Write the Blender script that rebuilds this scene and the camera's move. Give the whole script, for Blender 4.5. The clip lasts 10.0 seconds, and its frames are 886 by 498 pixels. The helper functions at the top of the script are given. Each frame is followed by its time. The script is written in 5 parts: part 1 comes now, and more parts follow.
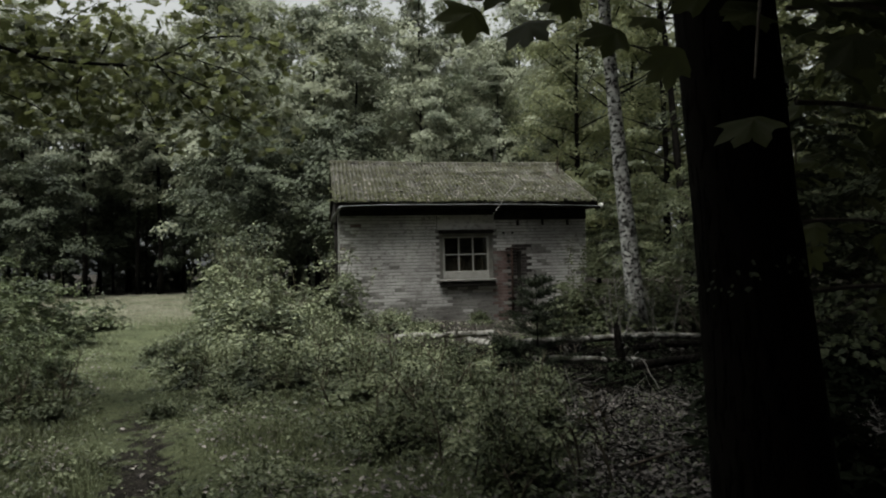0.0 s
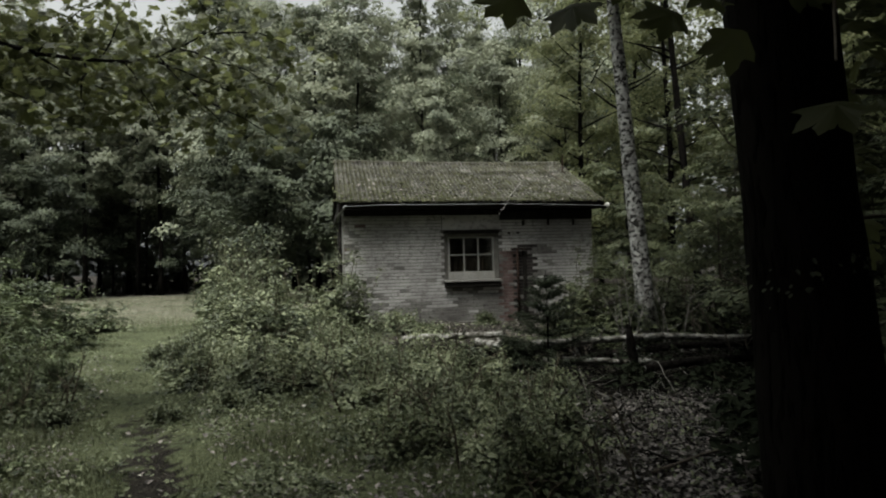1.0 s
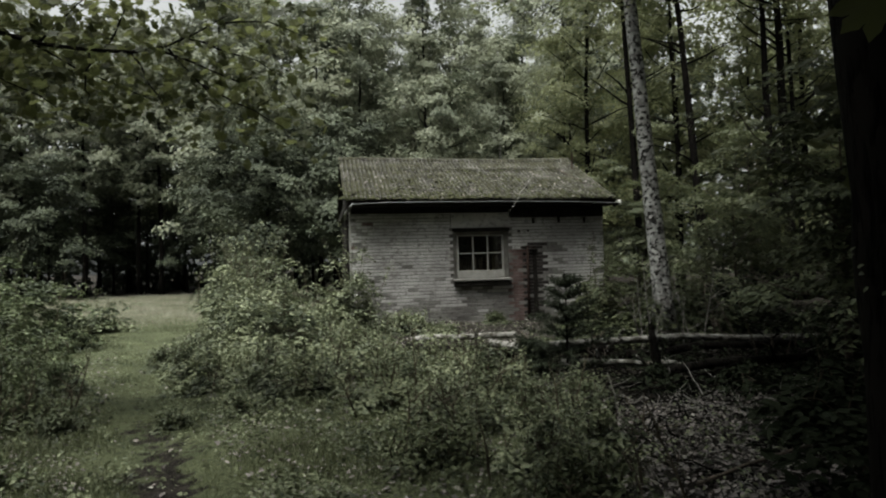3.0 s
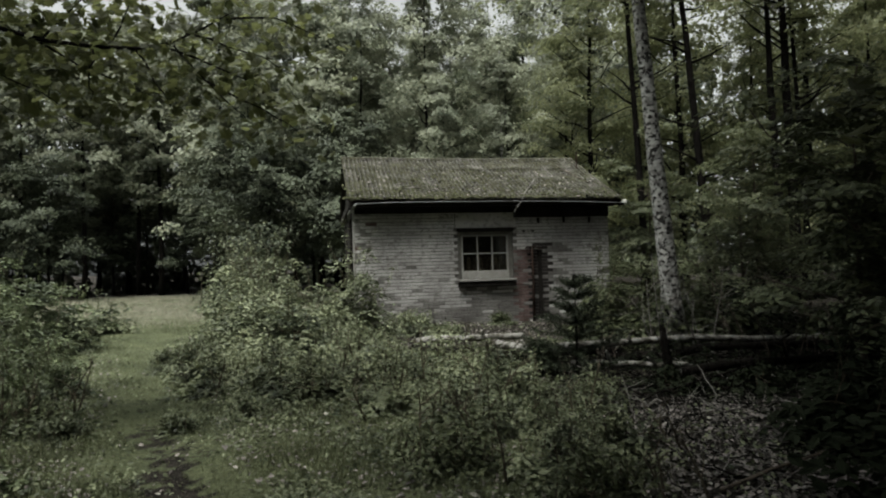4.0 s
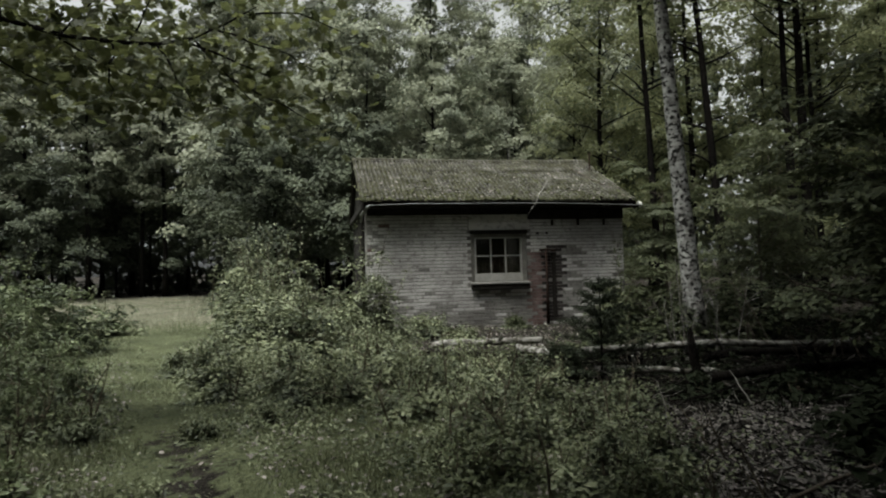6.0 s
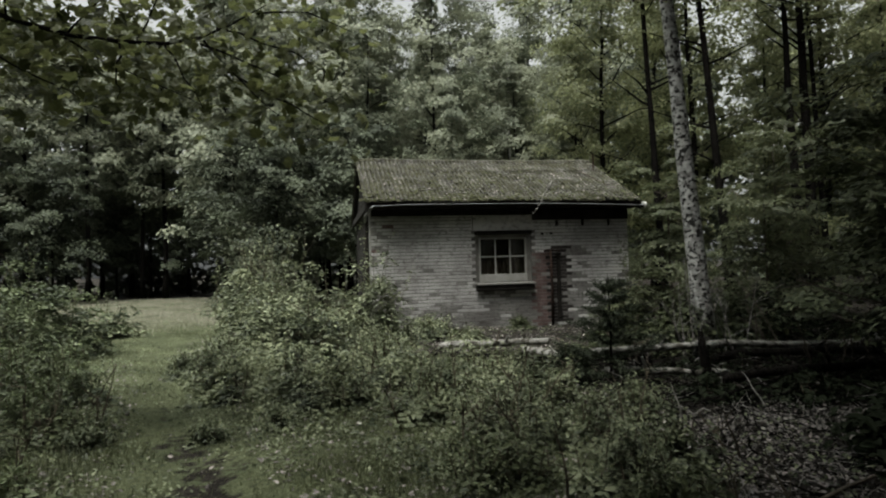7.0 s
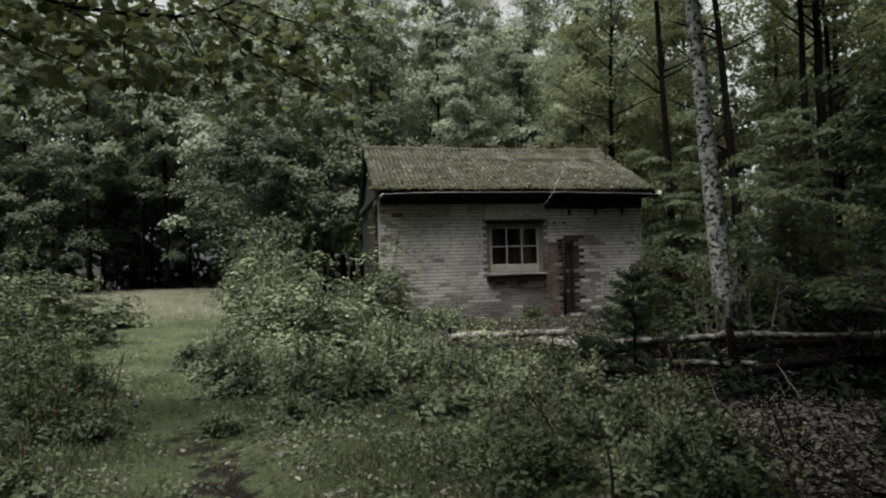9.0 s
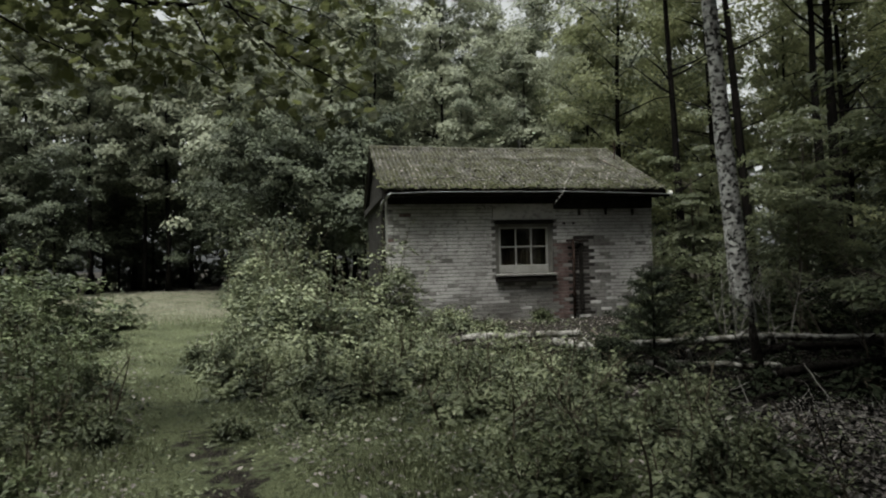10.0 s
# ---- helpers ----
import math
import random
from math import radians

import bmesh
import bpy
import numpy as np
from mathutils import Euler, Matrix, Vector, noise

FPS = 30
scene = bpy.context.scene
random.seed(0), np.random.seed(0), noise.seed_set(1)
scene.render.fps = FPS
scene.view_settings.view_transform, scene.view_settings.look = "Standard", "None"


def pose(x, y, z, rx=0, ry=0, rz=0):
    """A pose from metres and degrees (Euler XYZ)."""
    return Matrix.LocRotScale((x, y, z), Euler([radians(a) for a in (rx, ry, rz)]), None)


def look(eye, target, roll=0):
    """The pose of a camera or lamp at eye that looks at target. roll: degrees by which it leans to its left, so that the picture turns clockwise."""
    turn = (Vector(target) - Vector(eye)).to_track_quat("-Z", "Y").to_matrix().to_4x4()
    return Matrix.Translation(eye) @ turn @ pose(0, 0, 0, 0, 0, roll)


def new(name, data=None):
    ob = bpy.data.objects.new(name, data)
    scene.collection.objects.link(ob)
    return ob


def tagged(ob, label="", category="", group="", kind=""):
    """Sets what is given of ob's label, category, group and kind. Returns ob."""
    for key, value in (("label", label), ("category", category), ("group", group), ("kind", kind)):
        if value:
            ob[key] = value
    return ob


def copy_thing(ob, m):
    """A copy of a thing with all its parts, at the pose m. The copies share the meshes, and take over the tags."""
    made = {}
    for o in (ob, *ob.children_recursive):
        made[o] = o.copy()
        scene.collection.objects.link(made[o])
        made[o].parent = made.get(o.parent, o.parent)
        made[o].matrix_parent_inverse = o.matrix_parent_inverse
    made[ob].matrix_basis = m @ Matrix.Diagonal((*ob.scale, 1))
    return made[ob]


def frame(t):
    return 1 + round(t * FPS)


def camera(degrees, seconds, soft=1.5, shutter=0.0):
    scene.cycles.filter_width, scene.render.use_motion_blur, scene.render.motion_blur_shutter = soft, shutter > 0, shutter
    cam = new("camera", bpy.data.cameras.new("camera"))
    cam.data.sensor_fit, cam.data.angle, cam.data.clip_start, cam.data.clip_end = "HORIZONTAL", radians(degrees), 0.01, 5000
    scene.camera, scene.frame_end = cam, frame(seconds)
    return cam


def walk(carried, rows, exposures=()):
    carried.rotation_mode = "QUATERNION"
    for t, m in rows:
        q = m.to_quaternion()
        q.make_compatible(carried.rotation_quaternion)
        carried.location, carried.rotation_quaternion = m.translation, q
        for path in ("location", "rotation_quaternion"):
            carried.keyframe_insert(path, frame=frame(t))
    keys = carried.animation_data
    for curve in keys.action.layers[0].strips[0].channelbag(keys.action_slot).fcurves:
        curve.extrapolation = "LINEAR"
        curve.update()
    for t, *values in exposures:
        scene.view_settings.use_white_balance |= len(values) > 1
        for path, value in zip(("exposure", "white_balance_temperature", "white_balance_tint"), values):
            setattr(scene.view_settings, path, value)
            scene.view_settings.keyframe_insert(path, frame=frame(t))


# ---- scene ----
cam = camera(70.4, 10.0, soft=2.1)
METRES, EYE, TILT, LEAN, TURN = 1.61, 1.38, 0.0, 0.0, 0.0
ROWS = [
    (0.0, 0.0, 0.0, 0.0, 0.04, 1.53, 1.42),
    (0.5, -0.0397, 0.039, -0.0027, 0.02, 1.56, 1.37),
    (1.0, -0.0714, 0.0772, -0.0001, -0.0, 1.59, 1.52),
    (1.5, -0.1019, 0.1178, 0.0036, -0.03, 1.53, 1.6),
    (2.0, -0.1315, 0.1574, 0.0058, -0.03, 1.42, 1.61),
    (2.5, -0.1611, 0.1954, 0.0057, -0.03, 1.43, 1.62),
    (4.0, -0.252, 0.296, 0.0066, -0.11, 1.49, 1.68),
    (4.5, -0.2856, 0.3267, 0.0076, -0.12, 1.53, 1.69),
    (5.0, -0.324, 0.3547, 0.0087, -0.1, 1.6, 1.57),
    (5.5, -0.3651, 0.3779, 0.0102, -0.04, 1.65, 1.46),
    (7.0, -0.4646, 0.4312, 0.0167, -0.1, 1.76, 1.64),
    (7.5, -0.4857, 0.4545, 0.0167, -0.13, 1.67, 1.71),
    (8.0, -0.5109, 0.4915, 0.0095, -0.13, 1.34, 1.8),
    (8.5, -0.5451, 0.5398, -0.0014, -0.12, 1.14, 1.68),
    (9.0, -0.5916, 0.5916, -0.0119, -0.11, 1.07, 1.44),
    (9.5, -0.6396, 0.6459, -0.0179, -0.14, 1.38, 1.45),
    (10.0, -0.6827, 0.7065, -0.0369, -0.07, 1.33, 1.42),
]
WORLD_STRENGTH, SUN_STRENGTH = 0.053, 1.58
walk(cam, [(t, pose(0, 0, EYE, TILT, LEAN, TURN) @ pose(METRES * x, METRES * y, METRES * z, 90 + pitch, roll, yaw)) for t, x, y, z, yaw, pitch, roll in ROWS],
     exposures=[(0.0, 1.78, 6400, 4), (1.0, 1.84, 6400, 4), (2.5, 1.9, 6400, 4), (10.0, 1.9, 6400, 4)])

# ---- daylight: a bright overcast sky ----
world = bpy.data.worlds.new("overcast_sky")
scene.world = world
world.use_nodes = True
wn = world.node_tree
sky = wn.nodes.new("ShaderNodeTexSky")
sky.sky_type, sky.sun_disc = "NISHITA", False
sky.sun_elevation, sky.sun_rotation = radians(72), radians(210)
sky.air_density, sky.dust_density = 1.0, 4.0
grey = wn.nodes.new("ShaderNodeHueSaturation")
grey.inputs["Saturation"].default_value = 0.0
wn.links.new(sky.outputs[0], grey.inputs["Color"])
wn.links.new(grey.outputs[0], wn.nodes["Background"].inputs[0])
wn.nodes["Background"].inputs[1].default_value = WORLD_STRENGTH
sun = new("sun", bpy.data.lights.new("sun", "SUN"))
sun.data.energy, sun.data.angle, sun.data.color = SUN_STRENGTH, radians(32), (1.0, 0.97, 0.91)
sun.matrix_world = look((-2.3, -4.0, 14.2), (0, 0, 0))


# ---- materials ----
def shader(name):
    m = bpy.data.materials.new(name)
    m.use_nodes = True
    return m, m.node_tree, m.node_tree.nodes["Principled BSDF"]


def mixed(nt, fac, a, b):
    n = nt.nodes.new("ShaderNodeMix")
    n.data_type = "RGBA"
    for sock, v in ((n.inputs[0], fac), (n.inputs[6], a), (n.inputs[7], b)):
        if isinstance(v, (int, float)):
            sock.default_value = v
        elif isinstance(v, tuple):
            sock.default_value = (*v, 1)
        else:
            nt.links.new(v, sock)
    return n.outputs[2]


def noise_fac(nt, scale, lo, hi, detail=4.0, stretch=(1, 1, 1), space="Object"):
    tc, mp, nz, mr = (nt.nodes.new(k) for k in ("ShaderNodeTexCoord", "ShaderNodeMapping", "ShaderNodeTexNoise", "ShaderNodeMapRange"))
    mp.inputs["Scale"].default_value = stretch
    nz.inputs["Scale"].default_value, nz.inputs["Detail"].default_value = scale, detail
    mr.inputs["From Min"].default_value, mr.inputs["From Max"].default_value = lo, hi
    if space == "World":
        nt.links.new(nt.nodes.new("ShaderNodeNewGeometry").outputs["Position"], mp.inputs[0])
    else:
        nt.links.new(tc.outputs["Object"], mp.inputs[0])
    nt.links.new(mp.outputs[0], nz.inputs["Vector"])
    nt.links.new(nz.outputs["Fac"], mr.inputs["Value"])
    return mr.outputs[0]


def bump(nt, bsdf, height, strength, distance=0.01):
    b = nt.nodes.new("ShaderNodeBump")
    b.inputs["Strength"].default_value, b.inputs["Distance"].default_value = strength, distance
    nt.links.new(height, b.inputs["Height"])
    nt.links.new(b.outputs[0], bsdf.inputs["Normal"])


def surface(name, a, b, c=None, scale=6.0, fine=60.0, rough=0.85, stretch=(1, 1, 1), relief=0.5, space="World", metal=0.0, island=False, depth=0.01, fleck=(0.5, 0.72), vary=0.25):
    """Two tones in broad patches, a third in fine flecks, with relief."""
    m, nt, bsdf = shader(name)
    f1 = noise_fac(nt, scale, 0.35, 0.65, 5, stretch, space)
    f2 = noise_fac(nt, fine, fleck[0], fleck[1], 6, stretch, space)
    col = mixed(nt, f1, a, b)
    col = mixed(nt, f2, col, c or tuple(0.5 * v for v in a))
    if island:
        g = nt.nodes.new("ShaderNodeNewGeometry")
        o = nt.nodes.new("ShaderNodeObjectInfo")
        add = nt.nodes.new("ShaderNodeMath")
        add.operation = "ADD"
        nt.links.new(g.outputs["Random Per Island"], add.inputs[0])
        nt.links.new(o.outputs["Random"], add.inputs[1])
        fr = nt.nodes.new("ShaderNodeMath")
        fr.operation = "FRACT"
        nt.links.new(add.outputs[0], fr.inputs[0])
        mr = nt.nodes.new("ShaderNodeMapRange")
        mr.inputs["To Min"].default_value, mr.inputs["To Max"].default_value = 0.0, vary
        nt.links.new(fr.outputs[0], mr.inputs["Value"])
        col = mixed(nt, mr.outputs[0], col, b)
    nt.links.new(col, bsdf.inputs["Base Color"])
    bsdf.inputs["Roughness"].default_value, bsdf.inputs["Metallic"].default_value = rough, metal
    bsdf.inputs["Specular IOR Level"].default_value = 0.12 if rough > 0.75 else 0.4
    bump(nt, bsdf, f2, relief, depth)
    return m


def leafy(name, dark, light, rough=0.5, see=0.25, spec=0.3, spread=0.6, clump=0.0, size=1.0):
    """Leaves, each a little different, that let some light through."""
    m, nt, bsdf = shader(name)
    g, o = nt.nodes.new("ShaderNodeNewGeometry"), nt.nodes.new("ShaderNodeObjectInfo")
    soft = nt.nodes.new("ShaderNodeMapRange")
    soft.inputs["To Min"].default_value, soft.inputs["To Max"].default_value = 0.5 - spread / 2, 0.5 + spread / 2
    nt.links.new(g.outputs["Random Per Island"], soft.inputs["Value"])
    tone = soft.outputs[0]
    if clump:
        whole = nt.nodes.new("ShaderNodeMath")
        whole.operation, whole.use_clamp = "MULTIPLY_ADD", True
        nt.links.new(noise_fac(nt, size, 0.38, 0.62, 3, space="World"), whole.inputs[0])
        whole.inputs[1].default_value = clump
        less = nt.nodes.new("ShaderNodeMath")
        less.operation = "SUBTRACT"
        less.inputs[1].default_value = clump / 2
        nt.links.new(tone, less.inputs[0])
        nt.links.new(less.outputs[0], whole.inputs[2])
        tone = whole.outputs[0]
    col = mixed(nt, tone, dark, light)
    half = nt.nodes.new("ShaderNodeMath")
    half.operation = "MULTIPLY"
    half.inputs[1].default_value = 0.4
    nt.links.new(o.outputs["Random"], half.inputs[0])
    col = mixed(nt, half.outputs[0], col, tuple(0.75 * (a + b) / 2 for a, b in zip(dark, light)))
    nt.links.new(col, bsdf.inputs["Base Color"])
    bsdf.inputs["Roughness"].default_value, bsdf.inputs["Specular IOR Level"].default_value = rough, spec
    tr, mx = nt.nodes.new("ShaderNodeBsdfTranslucent"), nt.nodes.new("ShaderNodeMixShader")
    nt.links.new(col, tr.inputs[0])
    mx.inputs[0].default_value = see
    nt.links.new(bsdf.outputs[0], mx.inputs[1])
    nt.links.new(tr.outputs[0], mx.inputs[2])
    nt.links.new(mx.outputs[0], nt.nodes["Material Output"].inputs[0])
    return m


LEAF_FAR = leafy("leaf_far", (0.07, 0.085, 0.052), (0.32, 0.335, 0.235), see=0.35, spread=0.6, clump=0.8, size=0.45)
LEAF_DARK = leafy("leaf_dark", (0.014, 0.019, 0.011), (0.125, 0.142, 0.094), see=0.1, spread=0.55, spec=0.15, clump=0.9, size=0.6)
LEAF_RIGHT = leafy("leaf_right", (0.085, 0.098, 0.05), (0.32, 0.335, 0.18), see=0.6, spread=0.6, clump=0.6, size=0.7)
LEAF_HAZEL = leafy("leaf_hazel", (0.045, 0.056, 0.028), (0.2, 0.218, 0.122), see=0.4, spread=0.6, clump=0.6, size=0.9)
# About half as bright as LEAF_HAZEL; on hazels this colour carries their shade.
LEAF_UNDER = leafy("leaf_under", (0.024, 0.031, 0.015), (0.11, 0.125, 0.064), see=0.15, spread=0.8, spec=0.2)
LEAF_MAPLE = leafy("leaf_maple", (0.035, 0.042, 0.017), (0.14, 0.15, 0.062), see=0.6, spread=0.95)
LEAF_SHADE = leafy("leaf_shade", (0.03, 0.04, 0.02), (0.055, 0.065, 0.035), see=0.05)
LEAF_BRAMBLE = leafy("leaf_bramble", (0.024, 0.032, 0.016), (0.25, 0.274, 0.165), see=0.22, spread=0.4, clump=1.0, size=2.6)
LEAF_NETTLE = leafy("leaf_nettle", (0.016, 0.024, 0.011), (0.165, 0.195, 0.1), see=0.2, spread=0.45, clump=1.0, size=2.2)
# Near-black leaves for shaded shrubs and void, with shade put into the colour.
LEAF_DEEP_SHADE = leafy("leaf_deep_shade", (0.01, 0.014, 0.008), (0.032, 0.038, 0.022), see=0.05, spec=0.06, rough=0.8)
LEAF_SPRUCE = leafy("leaf_spruce", (0.018, 0.024, 0.014), (0.042, 0.05, 0.029), see=0.0, spec=0.15)
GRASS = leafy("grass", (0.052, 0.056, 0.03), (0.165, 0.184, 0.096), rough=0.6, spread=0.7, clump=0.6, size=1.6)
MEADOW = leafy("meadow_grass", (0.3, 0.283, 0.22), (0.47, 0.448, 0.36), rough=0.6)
LITTER = leafy("litter", (0.016, 0.013, 0.012), (0.33, 0.292, 0.275), rough=0.6, see=0.0, spread=1.0)
PALE_LEAF = leafy("pale_leaf", (0.14, 0.13, 0.105), (0.36, 0.345, 0.3), rough=0.6, see=0.0, spread=1.0)
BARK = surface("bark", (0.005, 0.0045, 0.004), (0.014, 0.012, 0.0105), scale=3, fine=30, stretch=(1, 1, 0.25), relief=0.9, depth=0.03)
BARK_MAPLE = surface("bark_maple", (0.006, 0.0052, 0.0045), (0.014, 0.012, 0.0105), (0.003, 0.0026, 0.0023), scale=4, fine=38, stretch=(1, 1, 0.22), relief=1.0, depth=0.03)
BARK_BIRCH = surface("bark_birch", (0.56, 0.55, 0.53), (0.2, 0.193, 0.185), (0.03, 0.028, 0.026), scale=11, fine=17, stretch=(1, 1, 1.15), relief=0.6, fleck=(0.49, 0.57))
TWIG = surface("twig", (0.07, 0.058, 0.047), (0.13, 0.11, 0.09), scale=5, fine=40)
DRY_STEM = surface("dry_stem", (0.05, 0.042, 0.03), (0.1, 0.085, 0.06), scale=5, fine=40)
PALE_WOOD = surface("pale_wood", (0.19, 0.182, 0.167), (0.32, 0.31, 0.29), (0.06, 0.055, 0.045), scale=3, fine=14, stretch=(0.5, 1, 1), relief=0.9, fleck=(0.42, 0.6), depth=0.02)
PALE_TWIG = surface("pale_twig", (0.16, 0.148, 0.138), (0.29, 0.272, 0.255), scale=6, fine=40)
LOG_BARK = surface("log_bark", (0.09, 0.075, 0.06), (0.2, 0.18, 0.15), (0.03, 0.025, 0.02), scale=4, fine=25, relief=0.9, depth=0.02)
PAINTED = surface("painted_brick", (0.28, 0.268, 0.26), (0.54, 0.522, 0.505), (0.14, 0.13, 0.122), scale=1.1, fine=12, rough=0.9, relief=0.5, island=True, depth=0.006)
DAMP_BRICK = surface("damp_stained_paint", (0.12, 0.112, 0.106), (0.245, 0.233, 0.222), (0.065, 0.059, 0.055), scale=1.7, fine=14, rough=0.9, relief=0.5, island=True, depth=0.006)
RED_BRICK = surface("red_brick", (0.085, 0.056, 0.052), (0.165, 0.118, 0.11), (0.06, 0.04, 0.036), scale=6, fine=30, rough=0.9, island=True, depth=0.006)
DARK_BRICK = surface("sooty_brick", (0.018, 0.016, 0.015), (0.055, 0.048, 0.045), scale=6, fine=30, rough=0.9, island=True, depth=0.006)
MORTAR = surface("mortar", (0.1, 0.094, 0.088), (0.2, 0.188, 0.177), scale=3, fine=40, rough=0.95)
ROOFING, rnt, rb = shader("mossy_fibre_cement_shaded")
cement = mixed(rnt, noise_fac(rnt, 3, 0.35, 0.65, 5), (0.036, 0.033, 0.03), (0.125, 0.119, 0.108))
cement = mixed(rnt, noise_fac(rnt, 24, 0.55, 0.66, 6), cement, (0.22, 0.214, 0.196))
# Moss colour in noise patches; the sine also paints shade into the troughs.
moss_shade = mixed(rnt, noise_fac(rnt, 5, 0.35, 0.65, 5), (0.024, 0.024, 0.015), (0.072, 0.07, 0.044))
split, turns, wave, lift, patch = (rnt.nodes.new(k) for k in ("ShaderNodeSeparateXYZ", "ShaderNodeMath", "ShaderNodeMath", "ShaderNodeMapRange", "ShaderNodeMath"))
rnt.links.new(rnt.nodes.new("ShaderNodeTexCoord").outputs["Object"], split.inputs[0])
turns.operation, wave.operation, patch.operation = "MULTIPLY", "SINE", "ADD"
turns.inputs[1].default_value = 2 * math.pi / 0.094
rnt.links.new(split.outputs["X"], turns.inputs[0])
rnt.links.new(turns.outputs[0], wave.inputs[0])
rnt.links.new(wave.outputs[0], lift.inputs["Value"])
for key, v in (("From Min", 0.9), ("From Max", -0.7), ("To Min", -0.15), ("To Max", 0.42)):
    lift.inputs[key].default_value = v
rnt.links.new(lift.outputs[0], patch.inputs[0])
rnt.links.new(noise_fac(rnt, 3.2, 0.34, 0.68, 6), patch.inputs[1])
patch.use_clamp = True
rnt.links.new(mixed(rnt, patch.outputs[0], cement, moss_shade), rb.inputs["Base Color"])
rb.inputs["Roughness"].default_value, rb.inputs["Specular IOR Level"].default_value = 0.95, 0.1
bump(rnt, rb, noise_fac(rnt, 26, 0.35, 0.65, 6), 1.0, 0.02)
MOSS = leafy("moss", (0.03, 0.034, 0.017), (0.088, 0.09, 0.048), rough=0.9, see=0.0, spec=0.1)
OLD_WOOD = surface("weathered_board", (0.02, 0.019, 0.017), (0.05, 0.047, 0.043), (0.014, 0.012, 0.011), scale=3, fine=30, stretch=(4, 4, 0.3), rough=0.9, island=True)
# Black for timber and gutter, and for strips that paint shade.
TARRED_AND_SHADE = surface("tarred_timber_and_shade", (0.014, 0.012, 0.011), (0.03, 0.027, 0.024), scale=5, fine=40, rough=0.95)
for dull in (TARRED_AND_SHADE, BARK, BARK_MAPLE):
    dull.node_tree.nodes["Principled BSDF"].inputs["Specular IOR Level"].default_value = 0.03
FRAME_PAINT = surface("flaking_frame_paint", (0.13, 0.123, 0.112), (0.2, 0.19, 0.175), (0.1, 0.09, 0.08), scale=5, fine=40, rough=0.8)
BAR_PAINT = surface("pale_bar_paint", (0.25, 0.242, 0.225), (0.33, 0.32, 0.3), (0.2, 0.19, 0.17), scale=6, fine=50, rough=0.7)
CONCRETE = surface("concrete", (0.18, 0.172, 0.16), (0.27, 0.26, 0.245), (0.14, 0.135, 0.12), scale=4, fine=45, rough=0.95)
ZINC = surface("dull_zinc", (0.2, 0.2, 0.2), (0.3, 0.3, 0.3), (0.16, 0.15, 0.14), scale=4, fine=40, rough=0.55, metal=0.6)
RUST = surface("rusty_iron", (0.02, 0.014, 0.012), (0.05, 0.03, 0.024), (0.02, 0.015, 0.013), scale=8, fine=60, rough=0.9, metal=0.2)
PALE_CAP = surface("pale_plastic", (0.6, 0.59, 0.55), (0.7, 0.69, 0.65), (0.4, 0.39, 0.35), scale=9, fine=60, rough=0.5)
INSIDE = surface("dusty_interior", (0.15, 0.13, 0.112), (0.24, 0.21, 0.185), scale=2, fine=20, rough=0.95)
GLASS, gnt, gb = shader("old_glass")
clear, gloss, pick, fres = (gnt.nodes.new(k) for k in ("ShaderNodeBsdfTransparent", "ShaderNodeBsdfGlossy", "ShaderNodeMixShader", "ShaderNodeValue"))
clear.inputs[0].default_value, gloss.inputs["Roughness"].default_value, fres.outputs[0].default_value = (0.78, 0.76, 0.71, 1), 0.06, 0.1
for src, dst in ((fres.outputs[0], pick.inputs[0]), (clear.outputs[0], pick.inputs[1]), (gloss.outputs[0], pick.inputs[2]), (pick.outputs[0], gnt.nodes["Material Output"].inputs[0])):
    gnt.links.new(src, dst)
gnt.nodes.remove(gb)

SOIL, snt, sb = shader("forest_floor")
sa = snt.nodes.new("ShaderNodeAttribute")
sa.attribute_name = "bare"
turf = mixed(snt, noise_fac(snt, 1.3, 0.35, 0.65), (0.066, 0.076, 0.042), (0.118, 0.131, 0.073))
turf = mixed(snt, noise_fac(snt, 25, 0.45, 0.7), turf, (0.048, 0.05, 0.028))
mud = mixed(snt, noise_fac(snt, 9, 0.35, 0.65), (0.01, 0.0085, 0.007), (0.026, 0.022, 0.018))
mud = mixed(snt, noise_fac(snt, 60, 0.55, 0.7), mud, (0.075, 0.066, 0.055))
ragged, worn = snt.nodes.new("ShaderNodeMath"), snt.nodes.new("ShaderNodeMapRange")
ragged.operation = "ADD"
snt.links.new(sa.outputs["Fac"], ragged.inputs[0])
snt.links.new(noise_fac(snt, 7, 0.3, 0.7, 6), ragged.inputs[1])
worn.inputs["From Min"].default_value, worn.inputs["From Max"].default_value = 0.75, 1.1
snt.links.new(ragged.outputs[0], worn.inputs["Value"])
snt.links.new(mixed(snt, worn.outputs[0], turf, mud), sb.inputs["Base Color"])
sb.inputs["Roughness"].default_value, sb.inputs["Specular IOR Level"].default_value = 0.95, 0.1
bump(snt, sb, noise_fac(snt, 35, 0.3, 0.7, 6), 0.9, 0.03)


